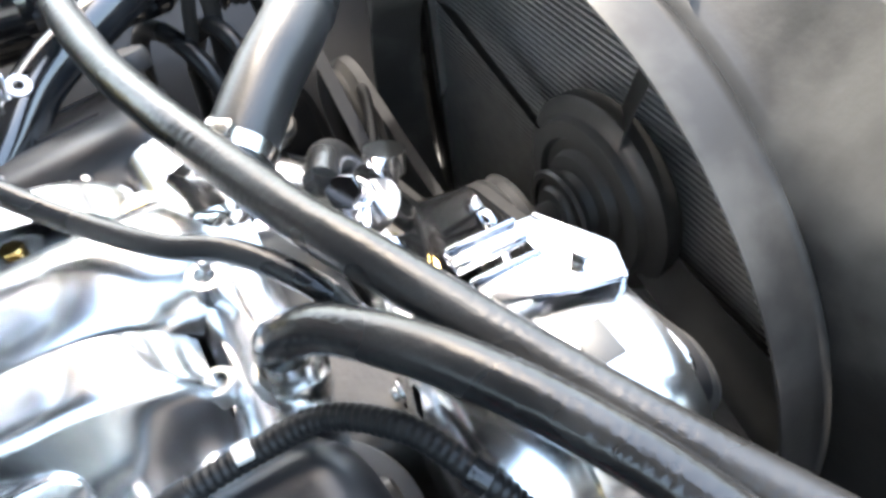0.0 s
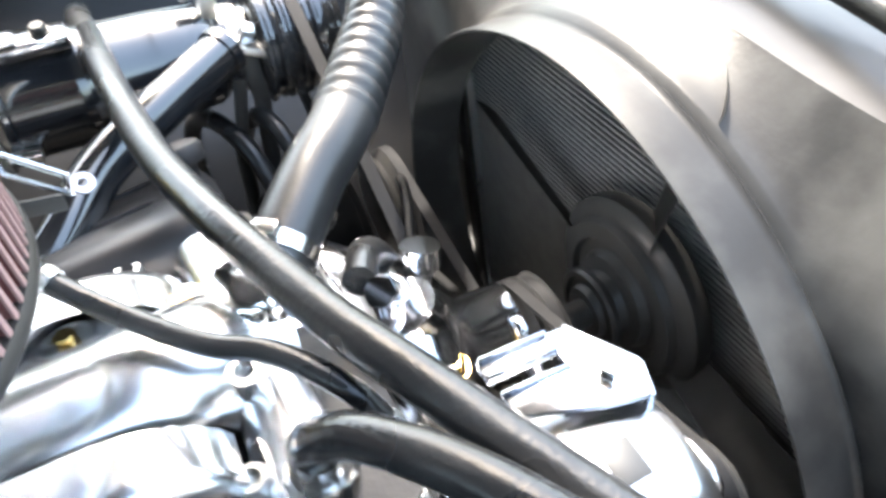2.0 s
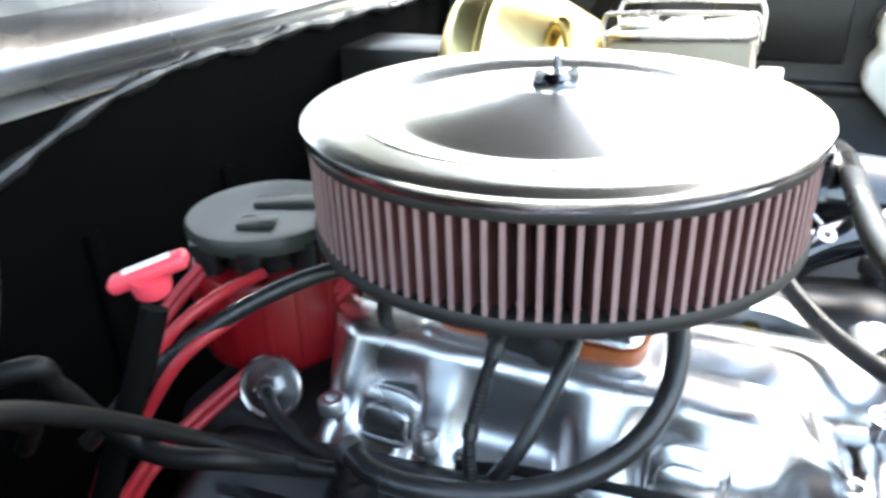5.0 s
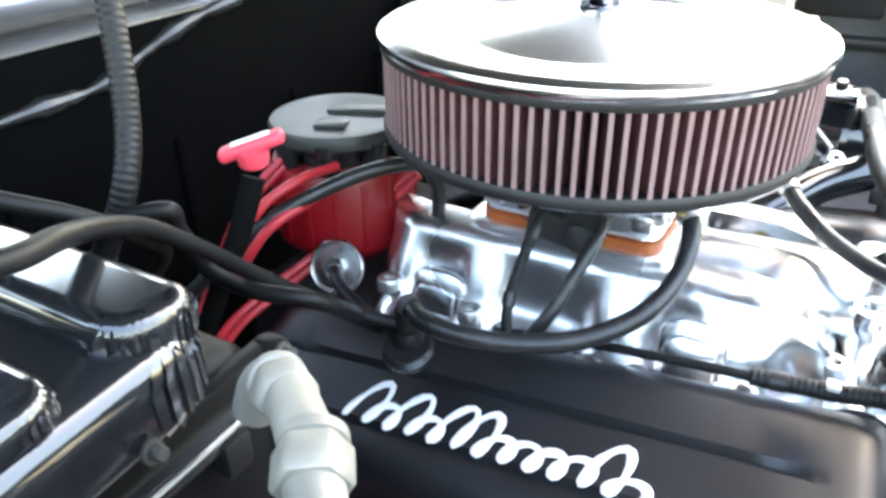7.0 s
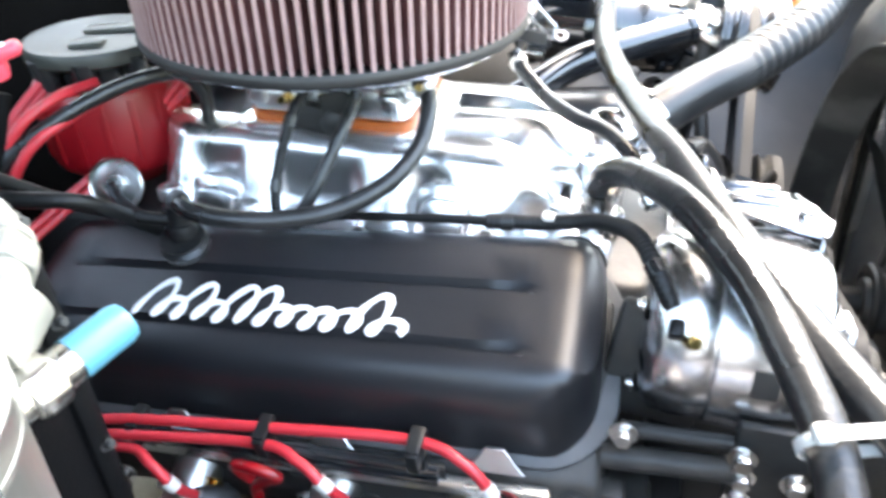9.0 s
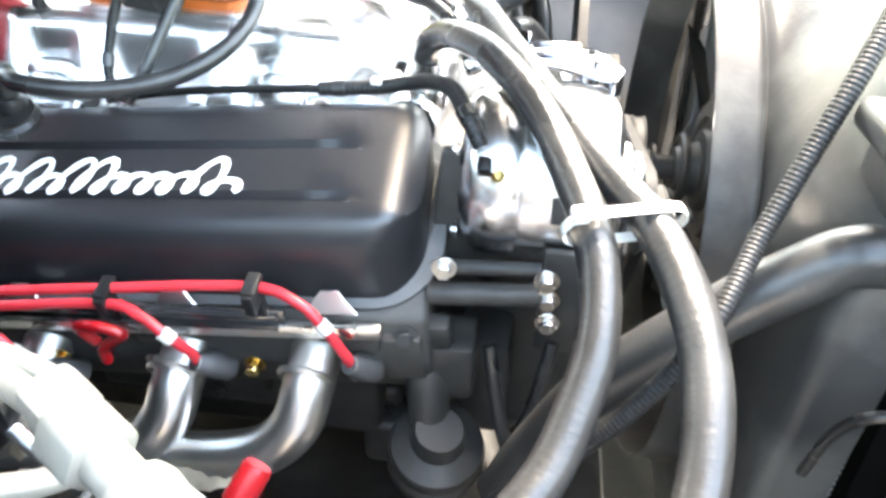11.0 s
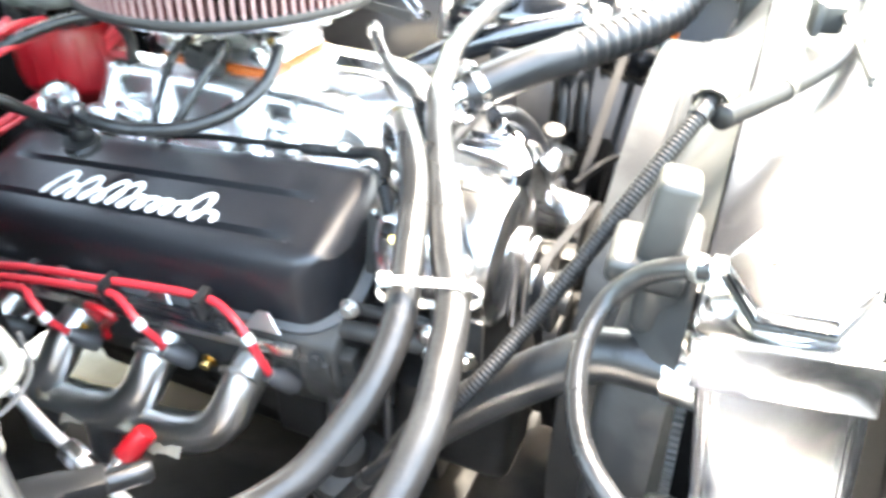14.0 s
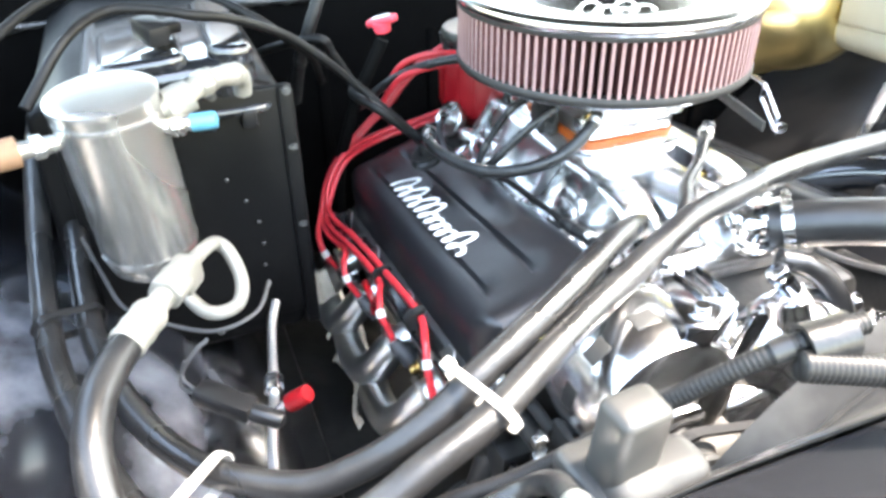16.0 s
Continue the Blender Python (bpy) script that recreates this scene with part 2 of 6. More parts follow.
def merge(bm, b2):
    t = bpy.data.meshes.new("t")
    b2.to_mesh(t)
    b2.free()
    bm.from_mesh(t)
    bpy.data.meshes.remove(t)
    return bm


def prism(bm, outline, depth, m=Matrix.Identity(4), bevel=0.0, segments=2):
    """An outline in x and y pushed depth along z, edges rounded, then moved by m."""
    b2 = bmesh.new()
    f = b2.faces.new([b2.verts.new((x, y, 0)) for x, y in outline])
    g = bmesh.ops.extrude_face_region(b2, geom=[f])
    bmesh.ops.translate(b2, vec=(0, 0, depth), verts=[v for v in g["geom"] if isinstance(v, bmesh.types.BMVert)])
    if bevel:
        bmesh.ops.bevel(b2, geom=b2.edges[:], offset=bevel, segments=segments, affect="EDGES", profile=0.5)
    b2.transform(m)
    return merge(bm, b2)


def rounded(w, h, r, n=6, cx=0.0, cy=0.0):
    out = []
    for sx, sy, a in ((1, 1, 0), (-1, 1, 90), (-1, -1, 180), (1, -1, 270)):
        for k in range(n + 1):
            t = radians(a + 90 * k / n)
            out.append((cx + sx * (w / 2 - r) + r * math.cos(t), cy + sy * (h / 2 - r) + r * math.sin(t)))
    return out


def hexagon(r, turn=0.0):
    return [(r * math.cos(radians(60 * k + turn)), r * math.sin(radians(60 * k + turn))) for k in range(6)]


def axis_to(at, d, spin=0.0):
    """A pose whose z looks along d."""
    return Matrix.Translation(at) @ Vector(d).to_track_quat("Z", "Y").to_matrix().to_4x4() @ pose(0, 0, 0, 0, 0, spin)


def bolt(bm, at, d, r=0.006, h=0.005, washer=True):
    if washer:
        lathe(bm, [(0, 0), (r * 1.5, 0), (r * 1.5, 0.0015), (0, 0.0015)], at, d, 16)
    prism(bm, hexagon(r), h, axis_to(Vector(at) + Vector(d).normalized() * 0.0012, d), 0.0006, 1)
    return bm


def clamp(name, at, d, r, parent=None, width=0.011):
    """A worm-drive band with its screw housing."""
    bm = lathe(bmesh.new(), [(r, -width / 2), (r + 0.0012, -width / 2), (r + 0.0012, width / 2), (r, width / 2)], at, d, 32, True)
    m = axis_to(at, d)
    box(bm, (0.016, 0.009, width * 0.9), m=m @ pose(0, r + 0.005, 0), bevel=0.001)
    lathe(bm, [(0, -0.012), (0.0035, -0.012), (0.0035, 0.012), (0, 0.012)], m @ Vector((0.004, r + 0.006, 0)), m.to_3x3() @ Vector((1, 0, 0)), 12)
    return finish(name, bm, M["steel"], parent)

# ---- the setting ----
def plain(name, bm, material, label, category, angle=30):
    return tagged(finish(name, bm, material, angle=angle), label, category, kind="structure")


bm = bmesh.new()
bmesh.ops.create_grid(bm, x_segments=40, y_segments=40, size=60)
plain("ground", bm, M["ground"], "sunlit pale concrete ground under the truck", "ground")

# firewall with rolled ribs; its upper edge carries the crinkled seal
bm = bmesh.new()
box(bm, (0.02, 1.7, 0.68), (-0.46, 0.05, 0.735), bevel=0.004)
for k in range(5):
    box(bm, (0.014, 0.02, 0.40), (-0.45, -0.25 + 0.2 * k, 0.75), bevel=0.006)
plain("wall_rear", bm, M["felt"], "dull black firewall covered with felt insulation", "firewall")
bm = bmesh.new()
box(bm, (0.30, 1.75, 0.012), (-0.60, 0.05, 1.095), (0, 9, 0), bevel=0.004)
box(bm, (0.05, 1.75, 0.012), (-0.50, 0.05, 1.100), (0, 20, 0), bevel=0.005)
box(bm, (0.02, 1.75, 0.20), (-0.76, 0.05, 1.20), (0, -25, 0), bevel=0.004)
plain("trim_cowl", bm, M["support"], "grey dusty cowl panel along the firewall top", "cowl")
sl = bmesh.new()
sweep(sl, spline([(-0.448, -0.8 + 0.06 * k, (1.078 - 0.055 * max(0.0, min(1.0, (0.05 - (-0.8 + 0.06 * k)) / 0.22)) - 0.03 * max(0.0, (-0.8 + 0.06 * k) - 0.35)) + 0.003 * math.sin(k * 2.1)) for k in range(28)], 5), lambda w, g: 0.007 + 0.0025 * math.sin(g * 75) + 0.0012 * math.sin(g * 190), 10)
plain("trim_seal", sl, M["rubber"], "crinkled black rubber seal on the firewall edge", "seal")
# open hood, held up from its rear hinges
bm = bmesh.new()
HM = Matrix.Translation((-0.72, 0.0, 1.40)) @ pose(0, 0, 0, 0, -28, 0)
box(bm, (1.32, 1.78, 0.012), m=HM @ pose(0.66, 0, 0), bevel=0.004)
for y in (-0.82, 0.82):
    box(bm, (1.28, 0.10, 0.04), m=HM @ pose(0.66, y, -0.02), bevel=0.012)
for x in (0.10, 0.65, 1.24):
    box(bm, (0.10, 1.60, 0.04), m=HM @ pose(x, 0, -0.02), bevel=0.012)
for a in (-24, 24):
    box(bm, (1.15, 0.08, 0.035), m=HM @ pose(0.64, 0, -0.018, 0, 0, a), bevel=0.012)
plain("hood", bm, M["hood"], "raised black hood with a stamped inner frame", "hood")


def fender(side, name):
    """The inner fender: an arched wheelhouse, an upright apron and the rolled top rail."""
    bm = bmesh.new()
    rows = []
    for i in range(25):
        x = -0.5 + 1.3 * i / 24
        arch = math.exp(-((x - 0.02) / 0.42) ** 2)
        prof = [(0.36, 0.30), (0.46, 0.46 + 0.12 * arch), (0.56, 0.56 + 0.2 * arch), (0.66, 0.66 + 0.16 * arch), (0.76, 0.74 + 0.12 * arch), (0.80, 0.86 + 0.04 * arch), (0.81, 1.00), (0.815, 1.10), (0.83, 1.125), (0.88, 1.13), (1.0, 1.12), (1.02, 1.0), (1.03, 0.6)]
        rows.append([bm.verts.new((x, side * y, z)) for y, z in prof])
    for a, b in zip(rows, rows[1:]):
        for k in range(len(a) - 1):
            bm.faces.new((a[k], a[k + 1], b[k + 1], b[k]))
    return plain(name, bm, M["wheelhouse"] if side < 0 else M["bay"], "black painted inner fender with an arched wheelhouse", "inner fender", 50)


fender(1, "wall_left")
bm = bmesh.new()
box(bm, (1.15, 0.012, 0.016), (0.15, 0.800, 1.085), bevel=0.005)
plain("trim_fender_rail", bm, M["support"], "grey worn edge along the fender top", "edge")
bm = bmesh.new()
for x, z, w, h in ((0.12, 1.02, 0.20, 0.10), (0.56, 0.98, 0.13, 0.12), (0.46, 1.045, 0.10, 0.05)):
    box(bm, (w, 0.016, h), (x, 0.805, z), bevel=0.006)
box(bm, (0.75, 0.03, 0.018), (0.25, 0.79, 0.935), bevel=0.006)
plain("trim_fender_stamping", bm, M["bay"], "black stamped ribs in the inner fender", "stamping")
bm = bmesh.new()
box(bm, (0.055, 0.012, 0.010), (0.50, 0.790, 1.012), bevel=0.003)
plain("trim_fender_clip", bm, M["clip"], "grey clip on the inner fender", "clip")
fender(-1, "wall_right")

# frame rails and crossmember far down
bm = bmesh.new()
for s in (-1, 1):
    box(bm, (1.5, 0.06, 0.14), (0.1, s * 0.42, 0.42), bevel=0.01)
box(bm, (0.12, 0.9, 0.12), (0.42, 0, 0.38), bevel=0.015)
plain("frame_rails", bm, M["iron"], "black chassis rails and crossmember below the engine", "chassis")

# radiator support panel ahead of the radiator
bm = bmesh.new()
box(bm, (0.03, 1.7, 0.44), (0.76, 0, 0.74), bevel=0.006)
box(bm, (0.34, 1.75, 0.014), (0.89, 0.0, 1.000), (0, 2, 0), bevel=0.006)
box(bm, (0.03, 1.75, 0.035), (0.725, 0.0, 1.000), bevel=0.01)
box(bm, (0.02, 1.75, 0.30), (1.06, 0.0, 0.86), bevel=0.01)
plain("wall_front", bm, M["topcoat"], "glossy black radiator support panel across the bay", "radiator support")

# ---- radiator ----
RX = 0.615
LEAN = Matrix.Translation((RX, 0, 1.02)) @ pose(0, 0, 0, 0, -9, 0) @ Matrix.Translation((-RX, 0, -1.02))
LEAN_CORE = Matrix.Translation((RX - 0.018, 0, 1.02)) @ pose(0, 0, 0, 0, -2.5, 0) @ Matrix.Translation((-RX, 0, -1.02))
rad = thing("radiator", "polished aluminium radiator with a hexagonal filler cap", "radiator")
# near-black slab in the core's place paints the shade between the fins
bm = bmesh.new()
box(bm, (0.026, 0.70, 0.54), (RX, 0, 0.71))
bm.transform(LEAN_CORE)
core_shade = part("core_shade", bm, M["dark"], rad, smooth=False)
bm = bmesh.new()
for k in range(82):
    box(bm, (0.040, 0.684, 0.0026), (RX, 0.008, 0.452 + 0.0064 * k))
bm.transform(LEAN_CORE)
tagged(part("fin_pack", bm, M["fin"], rad, smooth=False), "fine grey cooling fins", kind="stuff")
for s in (-1, 1):
    bm = bmesh.new()
    prism(bm, rounded(0.078, 0.066, 0.010), 0.576, pose(RX + 0.006, s * 0.381, 0.445), 0.004)
    bm.transform(LEAN if s < 0 else LEAN_CORE)
    part("side_tank", bm, M["alu"], rad, "polished aluminium side tank")
for z in (0.437, 0.985):
    bm = bmesh.new()
    box(bm, (0.06, 0.69, 0.02), (RX, 0, z), bevel=0.003)
    bm.transform(LEAN)
    part("frame_channel", bm, M["alu"], rad)
bm = bmesh.new()
CAP = Matrix.Translation((0.621, -0.386, 1.042)) @ Vector((0, 0, 1)).rotation_difference(Vector((-0.12, -0.21, 1))).to_matrix().to_4x4()
lathe(bm, [(0.023, 0), (0.023, 0.020), (0.028, 0.020), (0.028, 0.024), (0, 0.024)], CAP @ Vector((0, 0, -0.028)), (-0.12, -0.21, 1), 32)
part("filler_neck", bm, M["alu"], rad)
bm = bmesh.new()
prism(bm, hexagon(0.0352, 0), 0.004, CAP @ pose(0, 0, -0.0045), 0.001, 1)
part("cap_gasket", bm, M["rubber"], rad, "black gasket under the cap")
bm = bmesh.new()
prism(bm, hexagon(0.0335, 0), 0.0105, CAP, 0.0012)
cap = part("filler_cap", bm, M["alu"], rad, "polished hexagonal cap with small black marks")
bm = bmesh.new()
for k in range(6):
    box(bm, (0.003 + 0.002 * (k % 2), 0.0012, 0.0006), m=CAP @ pose(-0.012 + 0.0045 * k, 0.002 * (k % 3), 0.0108, 0, 0, 40))
part("mark", bm, M["dark"], cap, smooth=False)

# dark side channels of the core, beside the tanks
for s in (-1, 1):
    for dx, w in ((-0.018, 0.006), (0.004, 0.004)):
        bm = bmesh.new()
        box(bm, (w, 0.022, 0.52), (RX - 0.016 + dx, s * 0.352, 0.715), bevel=0.001)
        bm.transform(LEAN if s < 0 else LEAN_CORE)
        part("side_channel", bm, M["iron"], rad, "dusty black side channel")

# outlets, bleeder and petcock of the radiator
bm = bmesh.new()
sweep(bm, [(0.625, -0.352, 0.936), (0.576, -0.345, 0.934)], 0.0155, 24)
lathe(bm, [(0.0155, 0), (0.0195, 0.002), (0.0195, 0.006), (0.0155, 0.008)], (0.606, -0.349, 0.9352), (-1, 0.1, 0), 24)
part("hose_outlet", bm, M["alu"], rad)
bm = bmesh.new()
sweep(bm, [(0.605, 0.348, 0.982), (0.55, 0.348, 1.003)], 0.021, 24)
part("hose_outlet", bm, M["alu"], rad)
bm = bmesh.new()
sweep(bm, [(0.612, -0.376, 1.030), (0.585, -0.374, 1.031), (0.574, -0.373, 1.031)], 0.0055, 12)
lathe(bm, [(0.008, 0), (0.008, 0.01), (0, 0.01)], (0.592, -0.374, 1.031), (-1, 0, 0), 16)
part("overflow_nipple", bm, M["steel"], rad)
bm = bmesh.new()
lathe(bm, [(0, 0), (0.007, 0), (0.007, 0.02), (0.005, 0.022), (0, 0.022)], (0.60, -0.39, 0.868), (-1, -0.3, 0), 12)
part("petcock", bm, M["steel"], rad)
# welded seam cap on the near tank
bm = bmesh.new()
prism(bm, rounded(0.082, 0.070, 0.010), 0.005, pose(RX + 0.006, -0.381, 1.0205), 0.002)
box(bm, (0.082, 0.003, 0.030), (RX + 0.006, -0.4155, 1.008), bevel=0.001)
bm.transform(LEAN)
part("tank_cap", bm, M["alu"], rad, "brushed aluminium end cap of the tank")

# ---- fan shroud: square moulding, round throat ----
SC = (0.032, 0.721)
shroud = thing("fan_shroud", "dusty black plastic fan shroud round the radiator fan", "fan shroud")
seg = 128


def round_loop(bm, x, r, drop=0.0):
    return [bm.verts.new((x, SC[0] + r * math.cos(2 * math.pi * k / seg), SC[1] - drop + r * math.sin(2 * math.pi * k / seg))) for k in range(seg)]


def square_loop(bm, x, d, thin=0.0):
    """A squarish outline, wider on the far side of the bay, grown by d."""
    out = []
    for k in range(seg):
        a = 2 * math.pi * k / seg
        c, s = math.cos(a), math.sin(a)
        hy = (0.392 if c > 0 else 0.386) + d
        hz = (0.287 + 1.3 * d - 1.5 * max(0.0, 0.572 - x)) if s > 0 else 0.27 + d
        t = 1 / (abs(c / hy) ** 16 + abs(s / hz) ** 16) ** (1 / 16)
        t = (t ** 30 + (0.289 + 0.25 * (x - 0.526)) ** 30) ** (1 / 30) - thin
        out.append(bm.verts.new((x, SC[0] + c * t, SC[1] + s * t)))
    return out


def skin(bm, loops):
    for a, b in zip(loops, loops[1:]):
        for k in range(seg):
            bm.faces.new((a[k], a[(k + 1) % seg], b[(k + 1) % seg], b[k]))


bm = bmesh.new()
skin(bm, [round_loop(bm, x, r) for x, r in ((0.541, 0.2735), (0.530, 0.2745), (0.492, 0.2800), (0.4885, 0.2818), (0.4885, 0.2838), (0.491, 0.2848), (0.519, 0.2852), (0.5225, 0.2858), (0.5245, 0.2880), (0.5265, 0.2862), (0.5285, 0.2830))])
part("throat_ring", bm, M["shroud"], shroud, "pale dusty rolled lip round the throat", angle=50)
bm = bmesh.new()
outer = [(0.531, -0.013), (0.5335, -0.0065), (0.538, -0.0025), (0.545, 0.0), (0.562, 0.004), (0.577, 0.007)]
loops = [round_loop(bm, 0.5262, 0.2855)] + [square_loop(bm, x, d) for x, d in outer]
loops += [square_loop(bm, x, d, 0.004) for x, d in reversed(outer[1:])] + [round_loop(bm, 0.531, 0.2800)]
skin(bm, loops)
part("moulding", bm, M["shroud"], shroud, angle=62)
for y, z in ((-0.318, 0.985), (-0.30, 0.66), (0.318, 0.985)):
    bm = bmesh.new()
    box(bm, (0.032, 0.058, 0.068), (0.558, y, z), bevel=0.010, segments=3)
    part("mounting_boss", bm, M["shroud"], shroud)

# top bracket shells over the radiator
br = thing("radiator_bracket", "grey moulded hold-down bracket on the radiator corner", "bracket")
bm = bmesh.new()
box(bm, (0.024, 0.030, 0.058), (0.553, -0.332, 1.030), (0, 6, 6), bevel=0.005, segments=3)
part("post", bm, M["clip"], br)
bm = bmesh.new()
box(bm, (0.046, 0.052, 0.018), (0.546, -0.330, 1.001), (0, 4, 4), bevel=0.006, segments=3)
part("foot", bm, M["clip"], br)
pan = thing("radiator_top_panel", "glossy black panel over the radiator", "top panel")
bm = bmesh.new()
box(bm, (0.135, 0.71, 0.010), (0.645, 0.020, 1.012), (0, -3, 0), bevel=0.004)
part("panel", bm, M["topcoat"], pan)

# ---- fan ----
fan = thing("cooling_fan", "dark steel cooling fan with a round viscous clutch", "fan")
bm = bmesh.new()
FC = (0.010, 0.777)
lathe(bm, [(0, 0.013), (0.07, 0.013), (0.085, 0.010), (0.088, 0.006), (0.088, -0.008), (0.083, -0.013), (0.073, -0.014), (0.070, -0.021), (0.057, -0.022), (0.054, -0.017), (0.045, -0.017), (0.042, -0.025), (0.03, -0.027), (0.022, -0.05), (0, -0.05)], (0.556, *FC), "x", 48)
part("clutch", bm, M["hub"], fan, "dark finned clutch hub")
for k in range(4):
    bm = bmesh.new()
    rows = []
    for i in range(7):
        r = 0.075 + 0.165 * i / 6
        w = 0.016 + 0.008 * i / 6
        rows.append([bm.verts.new((0.550 + w * c * 0.7, w * c * 0.85 + 0.004 * (c * c), r)) for c in (-1, -0.5, 0, 0.5, 1)])
    for a, b in zip(rows, rows[1:]):
        for j in range(4):
            bm.faces.new((a[j], a[j + 1], b[j + 1], b[j]))
    bmesh.ops.solidify(bm, geom=bm.faces[:], thickness=0.002)
    bm.transform(pose(0.0, FC[0], FC[1]) @ pose(0, 0, 0, 90 * k + 15, 0, 0))
    part("blade", bm, M["hub"], fan)

# pulleys and belts
pul = thing("water_pump_pulley", "dark grooved pulley with a round nose on the pump", "pulley")
bm = bmesh.new()
lathe(bm, [(0, 0.0), (0.022, 0.0), (0.046, 0.004), (0.052, 0.006), (0.046, 0.012), (0.052, 0.018), (0.046, 0.024), (0.052, 0.030), (0.04, 0.030), (0.018, 0.022), (0.018, 0.040), (0.024, 0.041), (0.024, 0.045), (0.013, 0.046), (0.013, 0.085), (0, 0.085)], (0.440, *FC), "x", 48)
part("wheel", bm, M["iron"], pul)
bm = bmesh.new()
lathe(bm, [(0.012, 0), (0.029, 0), (0.031, -0.003), (0.036, -0.003), (0.038, 0.0), (0.037, 0.005), (0.012, 0.006)], (0.512, *FC), "x", 40)
part("flange", bm, M["clip"], pul)
pul2 = thing("crank_pulley", "dark steel crankshaft pulley low at the engine front", "pulley")
bm = bmesh.new()
lathe(bm, [(0, -0.038), (0.070, -0.038), (0.084, -0.036), (0.078, -0.028), (0.084, -0.020), (0.070, -0.018), (0.070, 0), (0.085, 0.004), (0.075, 0.012), (0.085, 0.02), (0.075, 0.028), (0.085, 0.036), (0.03, 0.036), (0, 0.03)], (0.435, 0.0, 0.60), "x", 48)
part("wheel", bm, M["iron"], pul2)


def belt(circles, x, width=0.011, thick=0.008, name="drive_belt"):
    """A V-belt in a plane x round circles (y, z, r) in order."""
    pts = []
    n = len(circles)
    for i, (y, z, r) in enumerate(circles):
        py, pz, pr = circles[i - 1]
        ny, nz, nr = circles[(i + 1) % n]

        def tang(ay, az, ar, by, bz, brr):
            d = math.hypot(by - ay, bz - az)
            base = math.atan2(bz - az, by - ay)
            return base - math.acos(max(-1, min(1, (ar - brr) / d)))

        a0 = tang(py, pz, pr, y, z, r)
        a1 = tang(y, z, r, ny, nz, nr)
        while a1 < a0:
            a1 += 2 * math.pi
        k = max(2, int((a1 - a0) / 0.12))
        pts += [(y + r * math.cos(a0 + (a1 - a0) * j / k), z + r * math.sin(a0 + (a1 - a0) * j / k)) for j in range(k + 1)]
    bm = bmesh.new()
    loops = []
    for o, dx in ((0, -width / 2), (0, width / 2), (-thick, width / 3), (-thick, -width / 3)):
        cy, cz = sum(c[0] for c in circles) / n, sum(c[1] for c in circles) / n
        loop = []
        for y, z in pts:
            d = Vector((y - cy, z - cz)).normalized()
            loop.append(bm.verts.new((x + dx, y + d.x * o, z + d.y * o)))
        loops.append(loop)
    m = len(pts)
    for i in range(4):
        a, b = loops[i], loops[(i + 1) % 4]
        for k in range(m):
            bm.faces.new((a[k], a[(k + 1) % m], b[(k + 1) % m], b[k]))
    return tagged(finish(name, bm, M["belt"]), "grey worn rubber drive belt round the pulleys", "belt", "drive belts")


belt([(0.305, 0.71, 0.066), (0.0, 0.60, 0.083), (0.010, 0.777, 0.050)], 0.462)
belt([(0.410, 0.893, 0.0625), (0.0, 0.60, 0.083)], 0.407, 0.012)
belt([(-0.178, 0.848, 0.029), (0.0, 0.60, 0.083), (0.010, 0.777, 0.052)], 0.449, 0.009)

# ---- engine block, heads, covers ----
block = thing("engine_block", "black painted cast-iron V8 engine block", "engine block")
bm = bmesh.new()
prism(bm, [(-0.11, 0.42), (0.11, 0.42), (0.14, 0.60), (0.20, 0.66), (0.14, 0.86), (-0.14, 0.86), (-0.20, 0.66), (-0.14, 0.60)], 0.60, Matrix(((0, 0, 1, -0.28), (1, 0, 0, 0), (0, 1, 0, 0), (0, 0, 0, 1))), 0.012)
part("casting", bm, M["iron"], block)
bm = bmesh.new()
box(bm, (0.03, 0.30, 0.26), (0.325, 0.0, 0.68), bevel=0.02)
part("timing_cover", bm, M["chrome"], block, "chromed timing cover")
bm = bmesh.new()
box(bm, (0.05, 0.05, 0.06), (0.30, -0.255, 0.73), bevel=0.008)
box(bm, (0.03, 0.04, 0.10), (0.275, -0.23, 0.70), bevel=0.008)
box(bm, (0.06, 0.035, 0.03), (0.26, -0.27, 0.745), bevel=0.006)
part("mount_lug", bm, M["iron"], block)
bm = bmesh.new()
box(bm, (0.11, 0.10, 0.26), (0.375, -0.13, 0.68), bevel=0.02, segments=3)
box(bm, (0.05, 0.06, 0.12), (0.33, -0.20, 0.66), bevel=0.012)
part("front_mount", bm, M["iron"], block, "dusty black accessory mount")
for x, y, z, w, d, h in ((0.05, -0.195, 0.60, 0.40, 0.03, 0.05), (0.20, -0.215, 0.635, 0.07, 0.04, 0.10), (0.10, -0.215, 0.65, 0.05, 0.035, 0.06), (-0.02, -0.215, 0.645, 0.06, 0.035, 0.07), (0.24, -0.21, 0.57, 0.05, 0.05, 0.06)):
    bm = bmesh.new()
    box(bm, (w, d, h), (x, y, z), bevel=0.009, segments=3)
    part("cast_boss", bm, M["iron"], block)
for x, z in ((0.16, 0.60), (0.06, 0.60), (-0.05, 0.60), (0.235, 0.60)):
    bm = bmesh.new()
    bolt(bm, (x, -0.212, z), (0, -1, 0), 0.0075, 0.007)
    part("block_bolt", bm, M["iron"], block)


